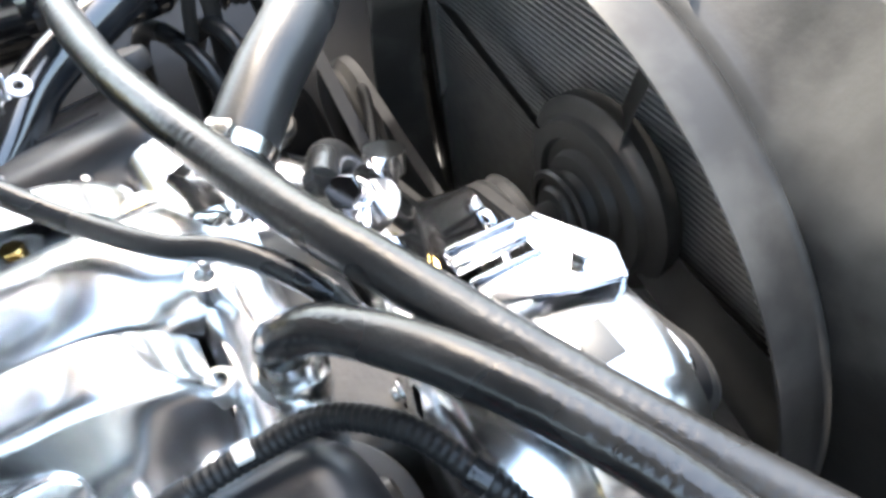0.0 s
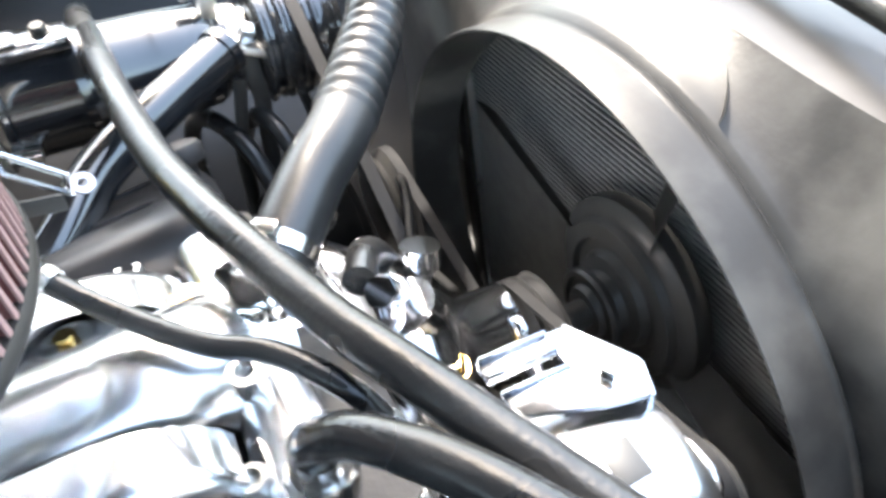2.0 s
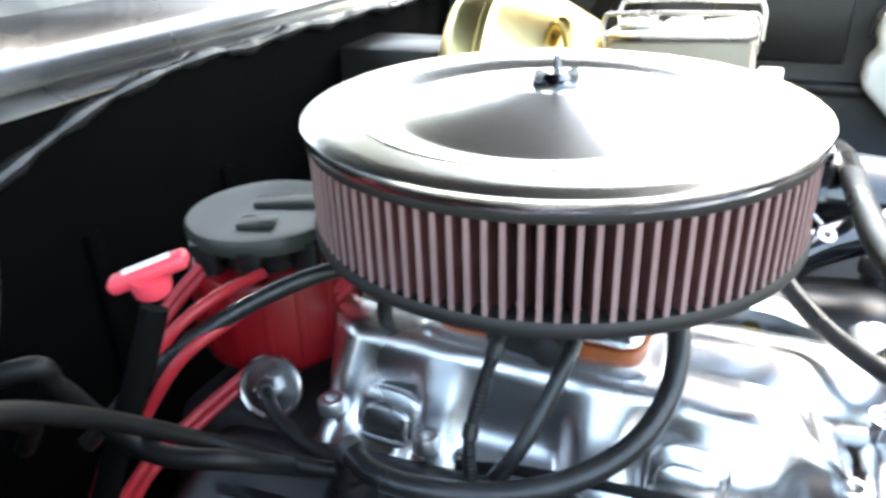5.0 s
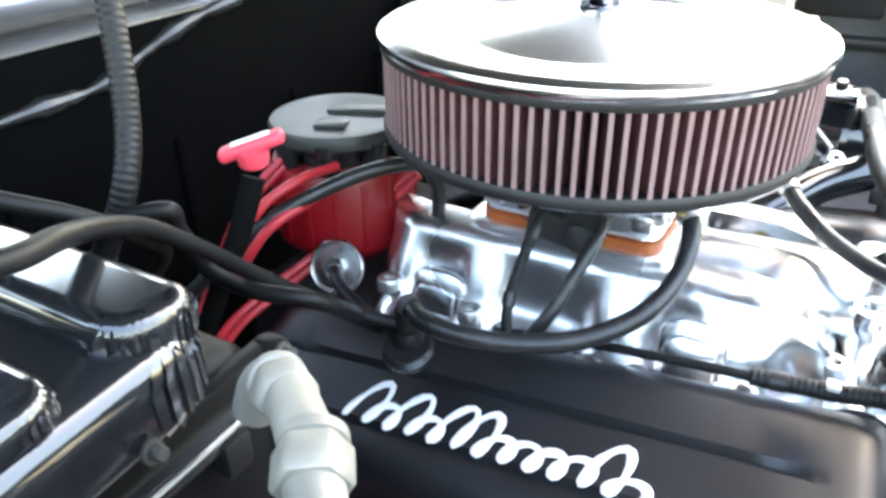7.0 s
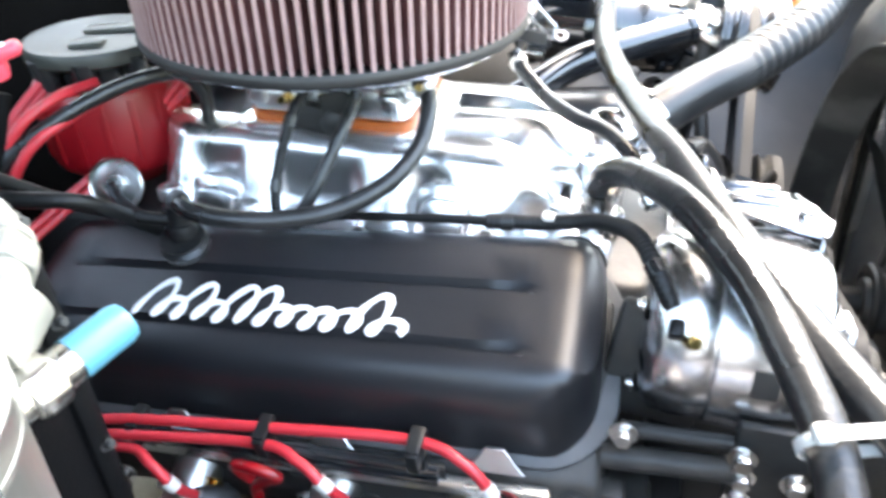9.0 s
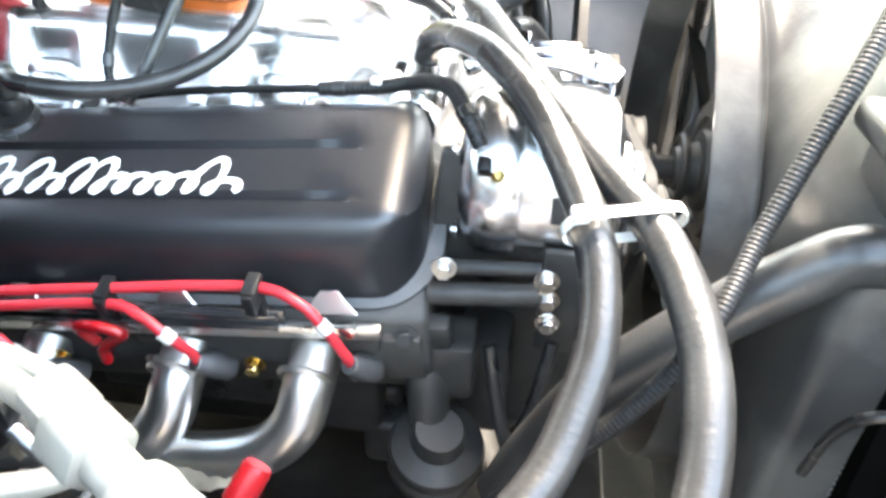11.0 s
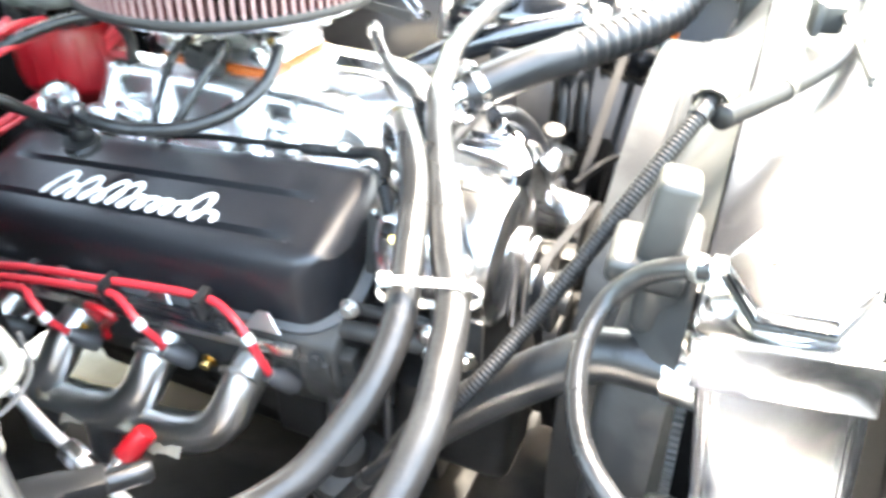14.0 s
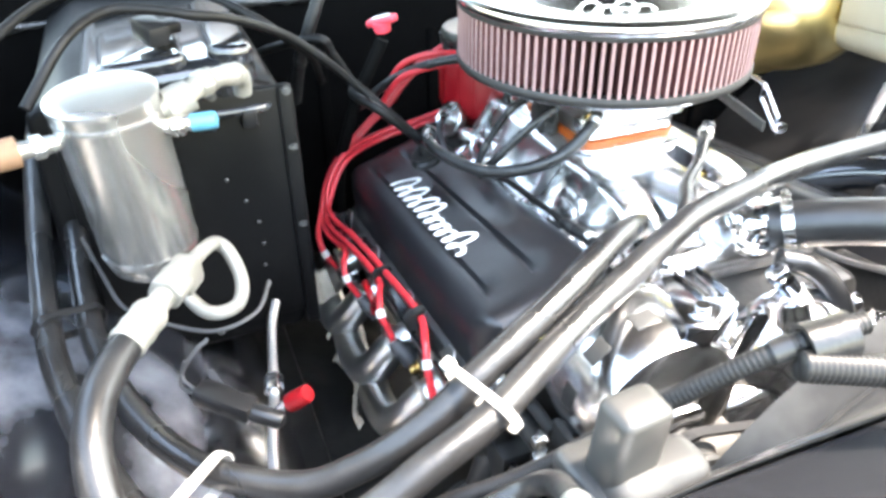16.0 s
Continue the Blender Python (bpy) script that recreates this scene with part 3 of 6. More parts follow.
def head(side):
    t = thing("cylinder_head", "black painted iron cylinder head with header bolts", "cylinder head", "cylinder heads")
    bm = bmesh.new()
    m = Matrix(((0, 0, 1, -0.25), (1, 0, 0, 0), (0, 1, 0, 0), (0, 0, 0, 1)))
    prism(bm, [(side * y, z) for y, z in ((0.13, 0.84), (0.16, 0.86), (0.285, 0.79), (0.290, 0.745), (0.27, 0.70), (0.20, 0.68))], 0.53, m, 0.006)
    part("casting", bm, M["iron"], t)
    for x, y, z, w, d, h in ((0.226, 0.287, 0.772, 0.030, 0.014, 0.022), (0.190, 0.287, 0.770, 0.018, 0.012, 0.018), (0.258, 0.284, 0.752, 0.034, 0.014, 0.050), (0.286, 0.272, 0.768, 0.020, 0.018, 0.026), (0.290, 0.262, 0.735, 0.040, 0.030, 0.012), (0.05, 0.287, 0.772, 0.03, 0.012, 0.02), (-0.06, 0.287, 0.772, 0.03, 0.012, 0.02)):
        bm = bmesh.new()
        box(bm, (w, d, h), (x, side * y, z), (side * -8, 0, 0), bevel=0.004)
        part("cast_lug", bm, M["iron"], t)
    for k in range(3):
        bm = bmesh.new()
        bolt(bm, (0.262 - 0.19 * k, side * 0.2885, 0.776), (0, side, 0.25), 0.007, 0.006)
        part("bolt", bm, M["hub"], t, "dusty grey head bolt")
    return t


h_near, h_far = head(-1), head(1)


def valve_cover(side, label):
    """The tall rocker cover: soft-edged top with two grooves, rolled rail, hold-down tabs."""
    t = thing("valve_cover", label, "valve cover", "valve covers")
    sec = [(0.125, 0.868), (0.127, 0.885), (0.135, 0.900), (0.148, 0.9065), (0.163, 0.9060), (0.193, 0.8975), (0.1955, 0.8908), (0.2005, 0.8900), (0.203, 0.8945),
           (0.222, 0.8885), (0.244, 0.8815), (0.2465, 0.8748), (0.2515, 0.8738), (0.254, 0.8780), (0.259, 0.8765), (0.266, 0.872), (0.273, 0.864), (0.277, 0.852), (0.277, 0.835), (0.274, 0.812), (0.274, 0.802)]
    x0, x1 = -0.235, 0.275
    RC = 0.048
    cy, cz = 0.205, 0.83
    bm = bmesh.new()
    rows = []
    xs = [0.0, 0.0006, 0.002, 0.0045, 0.008, 0.013, 0.019, 0.028, 0.038, 0.050, 0.060] + [0.09 + 0.33 * k / 10 for k in range(11)] + [0.450, 0.460, 0.472, 0.482, 0.491, 0.497, 0.502, 0.5055, 0.508, 0.5094, 0.510]
    L = 0.510
    for u in xs:
        e = min(u, L - u)
        k = 1 - max(0.0, 1 - e / 0.03) ** 2.6 * 0.33
        flat = 1 if e > 0.052 else 0
        ring = []
        for j, (y, z) in enumerate(sec):
            zz = z
            if not flat and 5 <= j <= 13:
                zz = 0.9060 + (0.8765 - 0.9060) * (y - 0.163) / (0.258 - 0.163)
            base = 0.868 + (0.802 - 0.868) * (y - 0.125) / (0.274 - 0.125)
            inset = 0.0 if e >= RC else RC - math.sqrt(max(0.0, RC * RC - (RC - e) ** 2))
            yy = min(max(y, 0.125 + inset), 0.277 - inset)
            low = 0.868 + (0.802 - 0.868) * (yy - 0.125) / (0.274 - 0.125)
            ring.append(bm.verts.new((x0 + u, side * yy, low + (zz - base) * k)))
        rows.append(ring)
    for a, b in zip(rows, rows[1:]):
        for j in range(len(sec) - 1):
            bm.faces.new((a[j], a[j + 1], b[j + 1], b[j]))
    for ring in (rows[0], rows[-1]):
        bm.faces.new(ring)
    part("cover", bm, M["cover"], t, angle=50)
    # rail flange that follows the tilted head
    bm = bmesh.new()
    ang = math.atan2(0.802 - 0.868, 0.274 - 0.125)
    ll = math.hypot(0.149, 0.066)
    m = Matrix.Translation((0.020, side * 0.1995, 0.834)) @ pose(0, 0, 0, math.degrees(ang) * side, 0, 0)
    prism(bm, rounded(0.538, ll + 0.016, 0.055, 10), 0.007, m @ pose(0, 0, -0.007), 0.002)
    part("rail", bm, M["rail"], t, "grey rail and gasket edge")
    for x in (0.207, 0.080, -0.055, -0.19):
        bm = bmesh.new()
        prism(bm, [(-0.022, 0), (-0.014, 0.009), (-0.007, 0.019), (0.007, 0.019), (0.014, 0.009), (0.022, 0)], 0.003, Matrix.Translation((x, side * 0.290, 0.799)) @ pose(0, 0, 0, 66 if side < 0 else 102, 0, 0) if side < 0 else Matrix.Translation((x, 0.289, 0.794)) @ pose(0, 0, 180, 78, 0, 0), 0.0008, 1)
        part("tab", bm, M["header"], t, "bright plated hold-down tab")
    return t


vc = valve_cover(-1, "satin black rocker cover with a white flourish badge")
vc_far = valve_cover(1, "satin black rocker cover on the far bank")
TILT = Matrix.Translation((0.25, 0, 0.86)) @ pose(0, 0, 0, 0, -5.8, 0) @ Matrix.Translation((-0.25, 0, -0.86))
for ob in (vc, vc_far, h_near, h_far):
    ob.matrix_world = TILT @ ob.matrix_world

# breather cap on the far cover
bt = thing("oil_breather", "dull black round breather cap on the rocker cover", "breather")
bm = bmesh.new()
lathe(bm, [(0, -0.03), (0.010, -0.03), (0.010, 0.0), (0.0185, 0.001), (0.0195, 0.004), (0.0195, 0.013), (0.017, 0.017), (0.008, 0.0185), (0, 0.0185)], (0.255, 0.238, 0.892), (0, 0.35, 1), 32)
part("cap", bm, M["seal"], bt)

# white badge as a plain flourish: one ribbon of leaning loops, some tall, some low
def badge_strokes(heights, step, stroke):
    bm = bmesh.new()
    pts = []
    lean = 0.36
    for k, h in enumerate(heights):
        for i in range(14):
            a = 2 * math.pi * i / 14
            y = h * (0.5 - 0.5 * math.cos(a))
            x = step * (k + i / 14) - 0.30 * step * math.sin(a) * (1.1 if h > 0.02 else 1.3)
            pts.append((x + lean * y, y, 0))
    sweep(bm, pts, lambda q, g: stroke * (1 + 0.25 * math.sin(g * 190)), 8)
    bmesh.ops.scale(bm, vec=(1, 1, 0.25), verts=bm.verts)
    return bm


bm = badge_strokes([0.036, 0.018, 0.034, 0.017, 0.034, 0.034, 0.017, 0.018, 0.017, 0.018, 0.034, 0.012], 0.0190, 0.0029)
bm.transform(Matrix.Translation((-0.098, -0.2465, 0.8815)) @ pose(0, 0, 0, 17.5, 0, 0))
part("badge", bm, M["white"], vc, "white raised flourish badge", angle=60)
# breather grommet and PCV valve
pcv = thing("pcv_valve", "black crankcase valve in a rubber grommet", "valve")
n = Vector((0, -0.28, 1)).normalized()
bm = bmesh.new()
lathe(bm, [(0.0, -0.004), (0.019, -0.004), (0.020, 0.002), (0.016, 0.005), (0.018, 0.009), (0.0, 0.009)], (-0.062, -0.2075, 0.8935), n, 28)
part("grommet", bm, M["rubber"], pcv)
bm = bmesh.new()
lathe(bm, [(0, 0.006), (0.011, 0.006), (0.013, 0.012), (0.012, 0.017), (0.009, 0.019), (0.009, 0.034), (0, 0.036)], (-0.062, -0.2075, 0.8935), (-0.16, 0.2, 1), 24)
part("body", bm, M["plastic"], pcv)

# ---- intake manifold ----
man = thing("intake_manifold", "polished aluminium intake manifold with fat curved runners", "intake manifold")
bm = bmesh.new()
prism(bm, rounded(0.36, 0.25, 0.03), 0.03, pose(0.035, 0, 0.842), 0.01, 3)
part("valley_plate", bm, M["alu"], man)
bm = bmesh.new()
prism(bm, rounded(0.20, 0.165, 0.03), 0.070, pose(0.008, 0, 0.872), 0.014, 4)
part("plenum", bm, M["alu"], man, "polished plenum under the carburettor")
for side in (-1, 1):
    bm = bmesh.new()
    prof = [(0.050, 0.9385), (0.078, 0.9380), (0.086, 0.9350), (0.0895, 0.9290), (0.091, 0.921), (0.092, 0.908), (0.095, 0.895), (0.102, 0.880), (0.116, 0.868), (0.136, 0.858), (0.160, 0.842)]
    rows = []
    for i in range(91):
        x = -0.172 + 0.394 * i / 90
        e = max(0.0, min((x + 0.172) / 0.05, 1.0))
        e = math.sqrt(max(0.0, 1 - (1 - e) ** 2))
        f = 1.0 if x < 0.15 else math.sqrt(max(0.0, 1 - ((x - 0.15) / 0.075) ** 2))
        b1 = sum(math.exp(-((x - c) / w) ** 4) for c, w in ((-0.135, 0.026), (-0.052, 0.020), (0.070, 0.026), (0.155, 0.036)))
        row = []
        for j, (y, z) in enumerate(prof):
            low = max(0.0, min(1.0, (0.925 - z) / 0.03))
            yy = y * (0.30 + 0.70 * e) + 0.020 * b1 * low * (1 - low * 0.25)
            zz = z - 0.010 * (1 - e) * (1 - j / 10) - 0.055 * (1 - f) * (1 - j / 10) - (0.006 * (1 - b1) if 2 < j < 8 else 0)
            row.append(bm.verts.new((x, side * yy, zz)))
        rows.append(row)
    for a, b in zip(rows, rows[1:]):
        for j in range(len(prof) - 1):
            bm.faces.new((a[j], a[j + 1], b[j + 1], b[j]))
    bm.faces.new(rows[0])
    part("runner_wall", bm, M["alu"], man, "polished side wall swelling over the ports", angle=70)
bm = bmesh.new()
sweep(bm, spline([(0.10, 0.0, 0.885), (0.17, 0.0, 0.893), (0.225, 0.012, 0.890), (0.262, 0.02, 0.880)], 8), lambda q, g: 0.055 - 0.012 * q, 28)
part("water_neck", bm, M["alu"], man, angle=70)
bm = bmesh.new()
sweep(bm, spline([(0.245, -0.13, 0.875), (0.25, -0.06, 0.878), (0.25, 0.06, 0.878), (0.245, 0.13, 0.875)], 8), 0.026, 20)
part("crossover", bm, M["alu"], man, angle=70)
for x, y, z in ((0.223, -0.082, 0.893), (0.17, -0.135, 0.885), (-0.05, -0.128, 0.882), (0.19, 0.13, 0.885), (0.06, -0.145, 0.878), (-0.135, -0.12, 0.884)):
    bm = bmesh.new()
    lathe(bm, [(0, 0), (0.0105, 0), (0.0105, 0.010), (0.009, 0.012), (0.0055, 0.012), (0.0055, 0.006), (0, 0.006)], (x, y, z - 0.004), "z", 20)
    part("bolt", bm, M["steel"], man, "socket-head bolt")
for x, y, z, r in ((0.219, 0.055, 0.908, 0.0155), (0.150, 0.055, 0.916, 0.012)):
    bm = bmesh.new()
    lathe(bm, [(0, -0.03), (r * 1.5, -0.03), (r * 1.45, -0.002), (r * 1.3, 0), (r * 0.9, 0), (r * 0.85, -0.002), (0, -0.002)], (x, y, z), "z", 28)
    boss = part("plug_boss", bm, M["alu"], man, "polished round boss")
    bm = bmesh.new()
    prism(bm, hexagon(r * 0.62), 0.009, pose(x, y, z - 0.003), 0.001, 1)
    part("plug", bm, M["brass"], boss, "brass hex plug")
bm = bmesh.new()
prism(bm, rounded(0.09, 0.05, 0.02), 0.010, pose(0.255, 0.02, 0.905, 0, 8, 0), 0.002)
lathe(bm, [(0, 0), (0.030, 0), (0.030, 0.014), (0.024, 0.022), (0, 0.024)], (0.262, 0.028, 0.912), "z", 32)
sweep(bm, spline([(0.265, 0.03, 0.92), (0.282, 0.045, 0.925), (0.305, 0.062, 0.928)], 6), 0.020, 24)
part("thermostat_housing", bm, M["chrome"], man, "chromed thermostat housing")
for q in ((0.245, -0.015, 0.914), (0.268, 0.056, 0.914)):
    bm = bmesh.new()
    bolt(bm, q, (0, 0, 1), 0.0085, 0.008, False)
    part("bolt", bm, M["steel"], man)
bm = bmesh.new()
lathe(bm, [(0.006, 0.018), (0.006, 0), (0.010, 0), (0.010, 0.02), (0.006, 0.02)], (0.238, -0.023, 0.90), (0.1, -0.2, 1), 20)
part("tapped_boss", bm, M["alu"], man)
# arched port bosses proud of the wall
for x0, wd, hh in ((0.128, 0.052, 0.050), (-0.090, 0.050, 0.036)):
    for g, dd, lbl in ((0.0, 0.010, "port_arch"), (0.010, 0.005, "port_face")):
        bm = bmesh.new()
        w2, h2 = wd - g, hh - g
        prism(bm, [(-w2 / 2, 0), (w2 / 2, 0)] + [(w2 / 2 * math.cos(radians(10 * k)) ** 0.6 if k < 9 else (0 if k == 9 else -w2 / 2 * math.cos(radians(180 - 10 * k)) ** 0.6), h2 * (0.62 + 0.38 * math.sin(radians(10 * k)))) for k in range(19)], dd, Matrix.Translation((x0, -0.112 - 0.008 * (g > 0), 0.868)) @ pose(0, 0, 0, 66, 0, 0), 0.003, 2)
        part(lbl, bm, M["alu"], man, "raised arched port boss", angle=60)
for x in (0.095, 0.160):
    bm = bmesh.new()
    lathe(bm, [(0, 0), (0.0095, 0), (0.0095, 0.008), (0.008, 0.010), (0.005, 0.010), (0.005, 0.005), (0, 0.005)], (x, -0.133, 0.872), (0, -0.4, 1), 18)
    part("bolt", bm, M["steel"], man, "socket-head bolt")
# heater elbow
bm = bmesh.new()
lathe(bm, [(0, -0.02), (0.020, -0.02), (0.020, 0.0), (0.017, 0.004), (0.013, 0.004), (0.013, 0.02), (0, 0.02)], (0.258, -0.100, 0.906), (0.05, -0.1, 1), 24)
part("heater_nipple", bm, M["steel"], man, "steel hose nipple with a nut collar")
bm = bmesh.new()
prism(bm, hexagon(0.021), 0.012, pose(0.258, -0.099, 0.897), 0.001, 1)
part("nut", bm, M["steel"], man)
# rear vacuum fitting
fit_ = thing("vacuum_fitting", "brass vacuum fitting on the manifold", "fitting")
bm = bmesh.new()
prism(bm, hexagon(0.009), 0.010, pose(-0.112, -0.068, 0.905), 0.001, 1)
lathe(bm, [(0, 0.01), (0.007, 0.01), (0.0075, 0.016), (0.006, 0.018), (0.0075, 0.022), (0.006, 0.026), (0.005, 0.034), (0, 0.034)], (-0.112, -0.068, 0.905), "z", 20)
part("barb", bm, M["brass"], fit_)

# ---- carburettor ----
carb = thing("carburettor", "polished four-barrel carburettor under the air cleaner", "carburettor")
bm = bmesh.new()
prism(bm, rounded(0.160, 0.131, 0.02), 0.009, pose(0.006, 0, 0.9410), 0.001, 1)
part("insulator", bm, M["orange"], carb, "orange phenolic insulator plate")
bm = bmesh.new()
prism(bm, rounded(0.155, 0.125, 0.015), 0.020, pose(0.006, 0, 0.9505), 0.003)
prism(bm, rounded(0.125, 0.095, 0.02), 0.036, pose(0.004, 0, 0.970), 0.006)
part("throttle_body", bm, M["alu"], carb)
for x in (-0.058, 0.070):
    bm = bmesh.new()
    box(bm, (0.040, 0.100, 0.036), (x, 0, 0.985), bevel=0.006)
    box(bm, (0.018, 0.03, 0.018), (x, -0.055, 0.968), bevel=0.004)
    part("float_bowl", bm, M["alu"], carb)
bm = bmesh.new()
lathe(bm, [(0.055, 0), (0.065, 0.0), (0.065, 0.018), (0.055, 0.018)], (0, 0, 1.003), "z", 48, True)
part("air_horn", bm, M["alu"], carb)
for x, y, z in ((-0.068, -0.058, 0.971), (0.080, -0.058, 0.971), (0.08, 0.058, 0.971)):
    bm = bmesh.new()
    bolt(bm, (x, y, z), (0, 0, 1), 0.007, 0.012)
    part("stud_nut", bm, M["steel"], carb)
bm = bmesh.new()
box(bm, (0.030, 0.006, 0.012), (0.010, -0.074, 0.985), (0, 20, 0), bevel=0.002)
box(bm, (0.012, 0.006, 0.030), (-0.006, -0.076, 0.990), (0, 0, 0), bevel=0.002)
lathe(bm, [(0, 0), (0.006, 0), (0.006, 0.02), (0, 0.02)], (0.005, -0.070, 0.985), (0, -1, 0), 14)
part("linkage", bm, M["steel"], carb)
bm = bmesh.new()
prism(bm, [(0, 0), (0.03, 0.004), (0.036, 0.016), (0.02, 0.028), (-0.004, 0.022)], 0.004, Matrix.Translation((0.015, -0.082, 0.958)) @ pose(0, 0, 0, 90, 0, 0), 0.001, 1)
part("throttle_lever", bm, M["iron"], carb, "black throttle lever")
bm = bmesh.new()
box(bm, (0.052, 0.016, 0.026), (0.004, -0.074, 0.954), (0, 8, 0), bevel=0.005)
lathe(bm, [(0, 0), (0.012, 0), (0.012, 0.012), (0.006, 0.016), (0, 0.016)], (0.026, -0.080, 0.957), (0, -1, 0), 20)
part("accelerator_pump", bm, M["iron"], carb, "black accelerator linkage block")
for x, z in ((-0.028, 0.966), (0.100, 0.988)):
    bm = bmesh.new()
    prism(bm, hexagon(0.0055), 0.008, axis_to((x, -0.062, z), (0, -1, 0.2)), 0.001, 1)
    lathe(bm, [(0, 0.008), (0.0035, 0.008), (0.0035, 0.016), (0, 0.016)], (x, -0.062, z), (0, -1, 0.2), 12)
    part("brass_fitting", bm, M["brass"], carb)
# choke cable bracket with an eye on the driver side
eye = thing("cable_bracket", "pale zinc cable bracket with a round eye", "bracket")
bm = bmesh.new()
box(bm, (0.12, 0.003, 0.012), (0.122, 0.109, 0.985), (0, 4, -8), bevel=0.001)
part("arm", bm, M["iron"], eye, "black bracket arm")
bm = bmesh.new()
lathe(bm, [(0.0032, -0.0012), (0.0072, -0.0012), (0.0072, 0.0012), (0.0032, 0.0012)], (0.1935, 0.112, 0.982), (0.2, -0.5, 0.8), 24, True)
for a, b in (((0.158, 1.020), (0.187, 0.991)), ((0.157, 1.004), (0.185, 0.977)), ((0.158, 1.020), (0.157, 1.004)), ((0.187, 0.992), (0.185, 0.977)), ((0.135, 1.024), (0.158, 1.020))):
    sweep(bm, [(a[0], 0.112, a[1]), (b[0], 0.112, b[1])], 0.0021, 8)
part("plate", bm, M["bright"], eye)

# ---- air cleaner ----
ac = thing("air_cleaner", "round chrome air cleaner with a red pleated element", "air cleaner")
bm = bmesh.new()
lathe(bm, [(0.176, -0.006), (0.178, -0.003), (0.1785, 0.0), (0.1775, 0.003), (0.172, 0.0056), (0.165, 0.0060), (0.1480, 0.0060), (0.1465, 0.0060), (0.1450, 0.0048), (0.1435, 0.0048), (0.1420, 0.0058),
           (0.134, 0.0050), (0.126, 0.0024), (0.120, 0.0002), (0.115, -0.0006), (0.109, 0.0002), (0.030, 0.0160), (0.024, 0.0168), (0.0, 0.0172)], (0, 0, 1.10), "z", 128)
part("lid", bm, M["lid"], ac, "satin chrome lid with a raised cone", angle=30)
bm = bmesh.new()
lathe(bm, [(0, 0.0), (0.017, 0.0), (0.018, 0.003), (0.011, 0.004), (0.008, 0.008), (0.0, 0.008)], (0, 0, 1.1165), "z", 32)
for a in (25, 205):
    box(bm, (0.012, 0.004, 0.008), m=Matrix.Translation((0, 0, 1.122)) @ pose(0, 0, 0, 0, 0, a) @ pose(0.010, 0, 0, 0, -20, 0), bevel=0.002)
sweep(bm, [(0, 0, 1.12), (0, 0, 1.136)], 0.0026, 12)
part("wing_nut", bm, M["plating"], ac, "dark wing nut on a stud")
# element: seals, pleats and wire strips tinted as the light on the crests
for z0, z1 in ((1.020, 1.030), (1.088, 1.098)):
    bm = bmesh.new()
    lathe(bm, [(0.160, z0), (0.1745, z0), (0.176, z0 + 0.003), (0.176, z1 - 0.003), (0.1745, z1), (0.160, z1)], (0, 0, 0), "z", 128, True)
    part("seal", bm, M["seal"], ac, "black rubber end seal")
bm = bmesh.new()
N = 110
a_, b_ = [], []
for k in range(2 * N):
    t = math.pi * k / N
    r = 0.1725 if k % 2 == 0 else 0.146
    dt = 0.010 if k % 2 == 0 else 0
    a_.append(bm.verts.new((r * math.cos(t), r * math.sin(t), 1.028)))
    b_.append(bm.verts.new((r * math.cos(t), r * math.sin(t), 1.092)))
for k in range(2 * N):
    j = (k + 1) % (2 * N)
    bm.faces.new((a_[k], a_[j], b_[j], b_[k]))
part("pleats", bm, M["pleat"], ac, "dull red oiled cotton pleats", smooth=False)
bm = bmesh.new()
for k in range(N):
    t = 2 * math.pi * k / N
    c, s = math.cos(t), math.sin(t)
    box(bm, (0.0014, 0.0032, 0.064), m=Matrix.Translation((0.1735 * c, 0.1735 * s, 1.060)) @ pose(0, 0, 0, 0, 0, math.degrees(t)))
part("lit_crest_wire", bm, M["lit_crest"], ac, "wire over the pleat crests, tinted pink-grey for their highlights", smooth=False)
bm = bmesh.new()
lathe(bm, [(0.062, 1.012), (0.100, 1.010), (0.150, 1.012), (0.164, 1.014), (0.168, 1.016), (0.1695, 1.018), (0.168, 1.0195), (0.162, 1.0190), (0.150, 1.0175), (0.062, 1.0170)], (0, 0, 0), "z", 128, True)
part("base", bm, M["chrome"], ac, "chrome base pan")
bm = badge_strokes([0.034, 0.018, 0.033, 0.017], 0.019, 0.0028)
bm.transform(Matrix.Translation((0.100, -0.096, 1.1052)) @ pose(0, 0, 0, 0, 0, 76) @ pose(0, 0, 0, 6, 0, 0))
part("badge", bm, M["white"], ac, "white raised flourish badge", angle=60)

# ---- hoses ----
def hose(name, pts, r, label, category="hose", group="", material="rubber", n=10, seg=20):
    t = thing(name, label, category, group)
    path = resample(spline(pts, n), 0.0014 if r > 0.006 else 0.003)
    part("tube", sweep(bmesh.new(), path, lambda w, g: r * (1 + 0.003 * math.sin(2 * math.pi * g / 0.0056) + 0.012 * math.sin(g * 61) * math.sin(g * 23)), seg), M[material], t, angle=80)
    return t


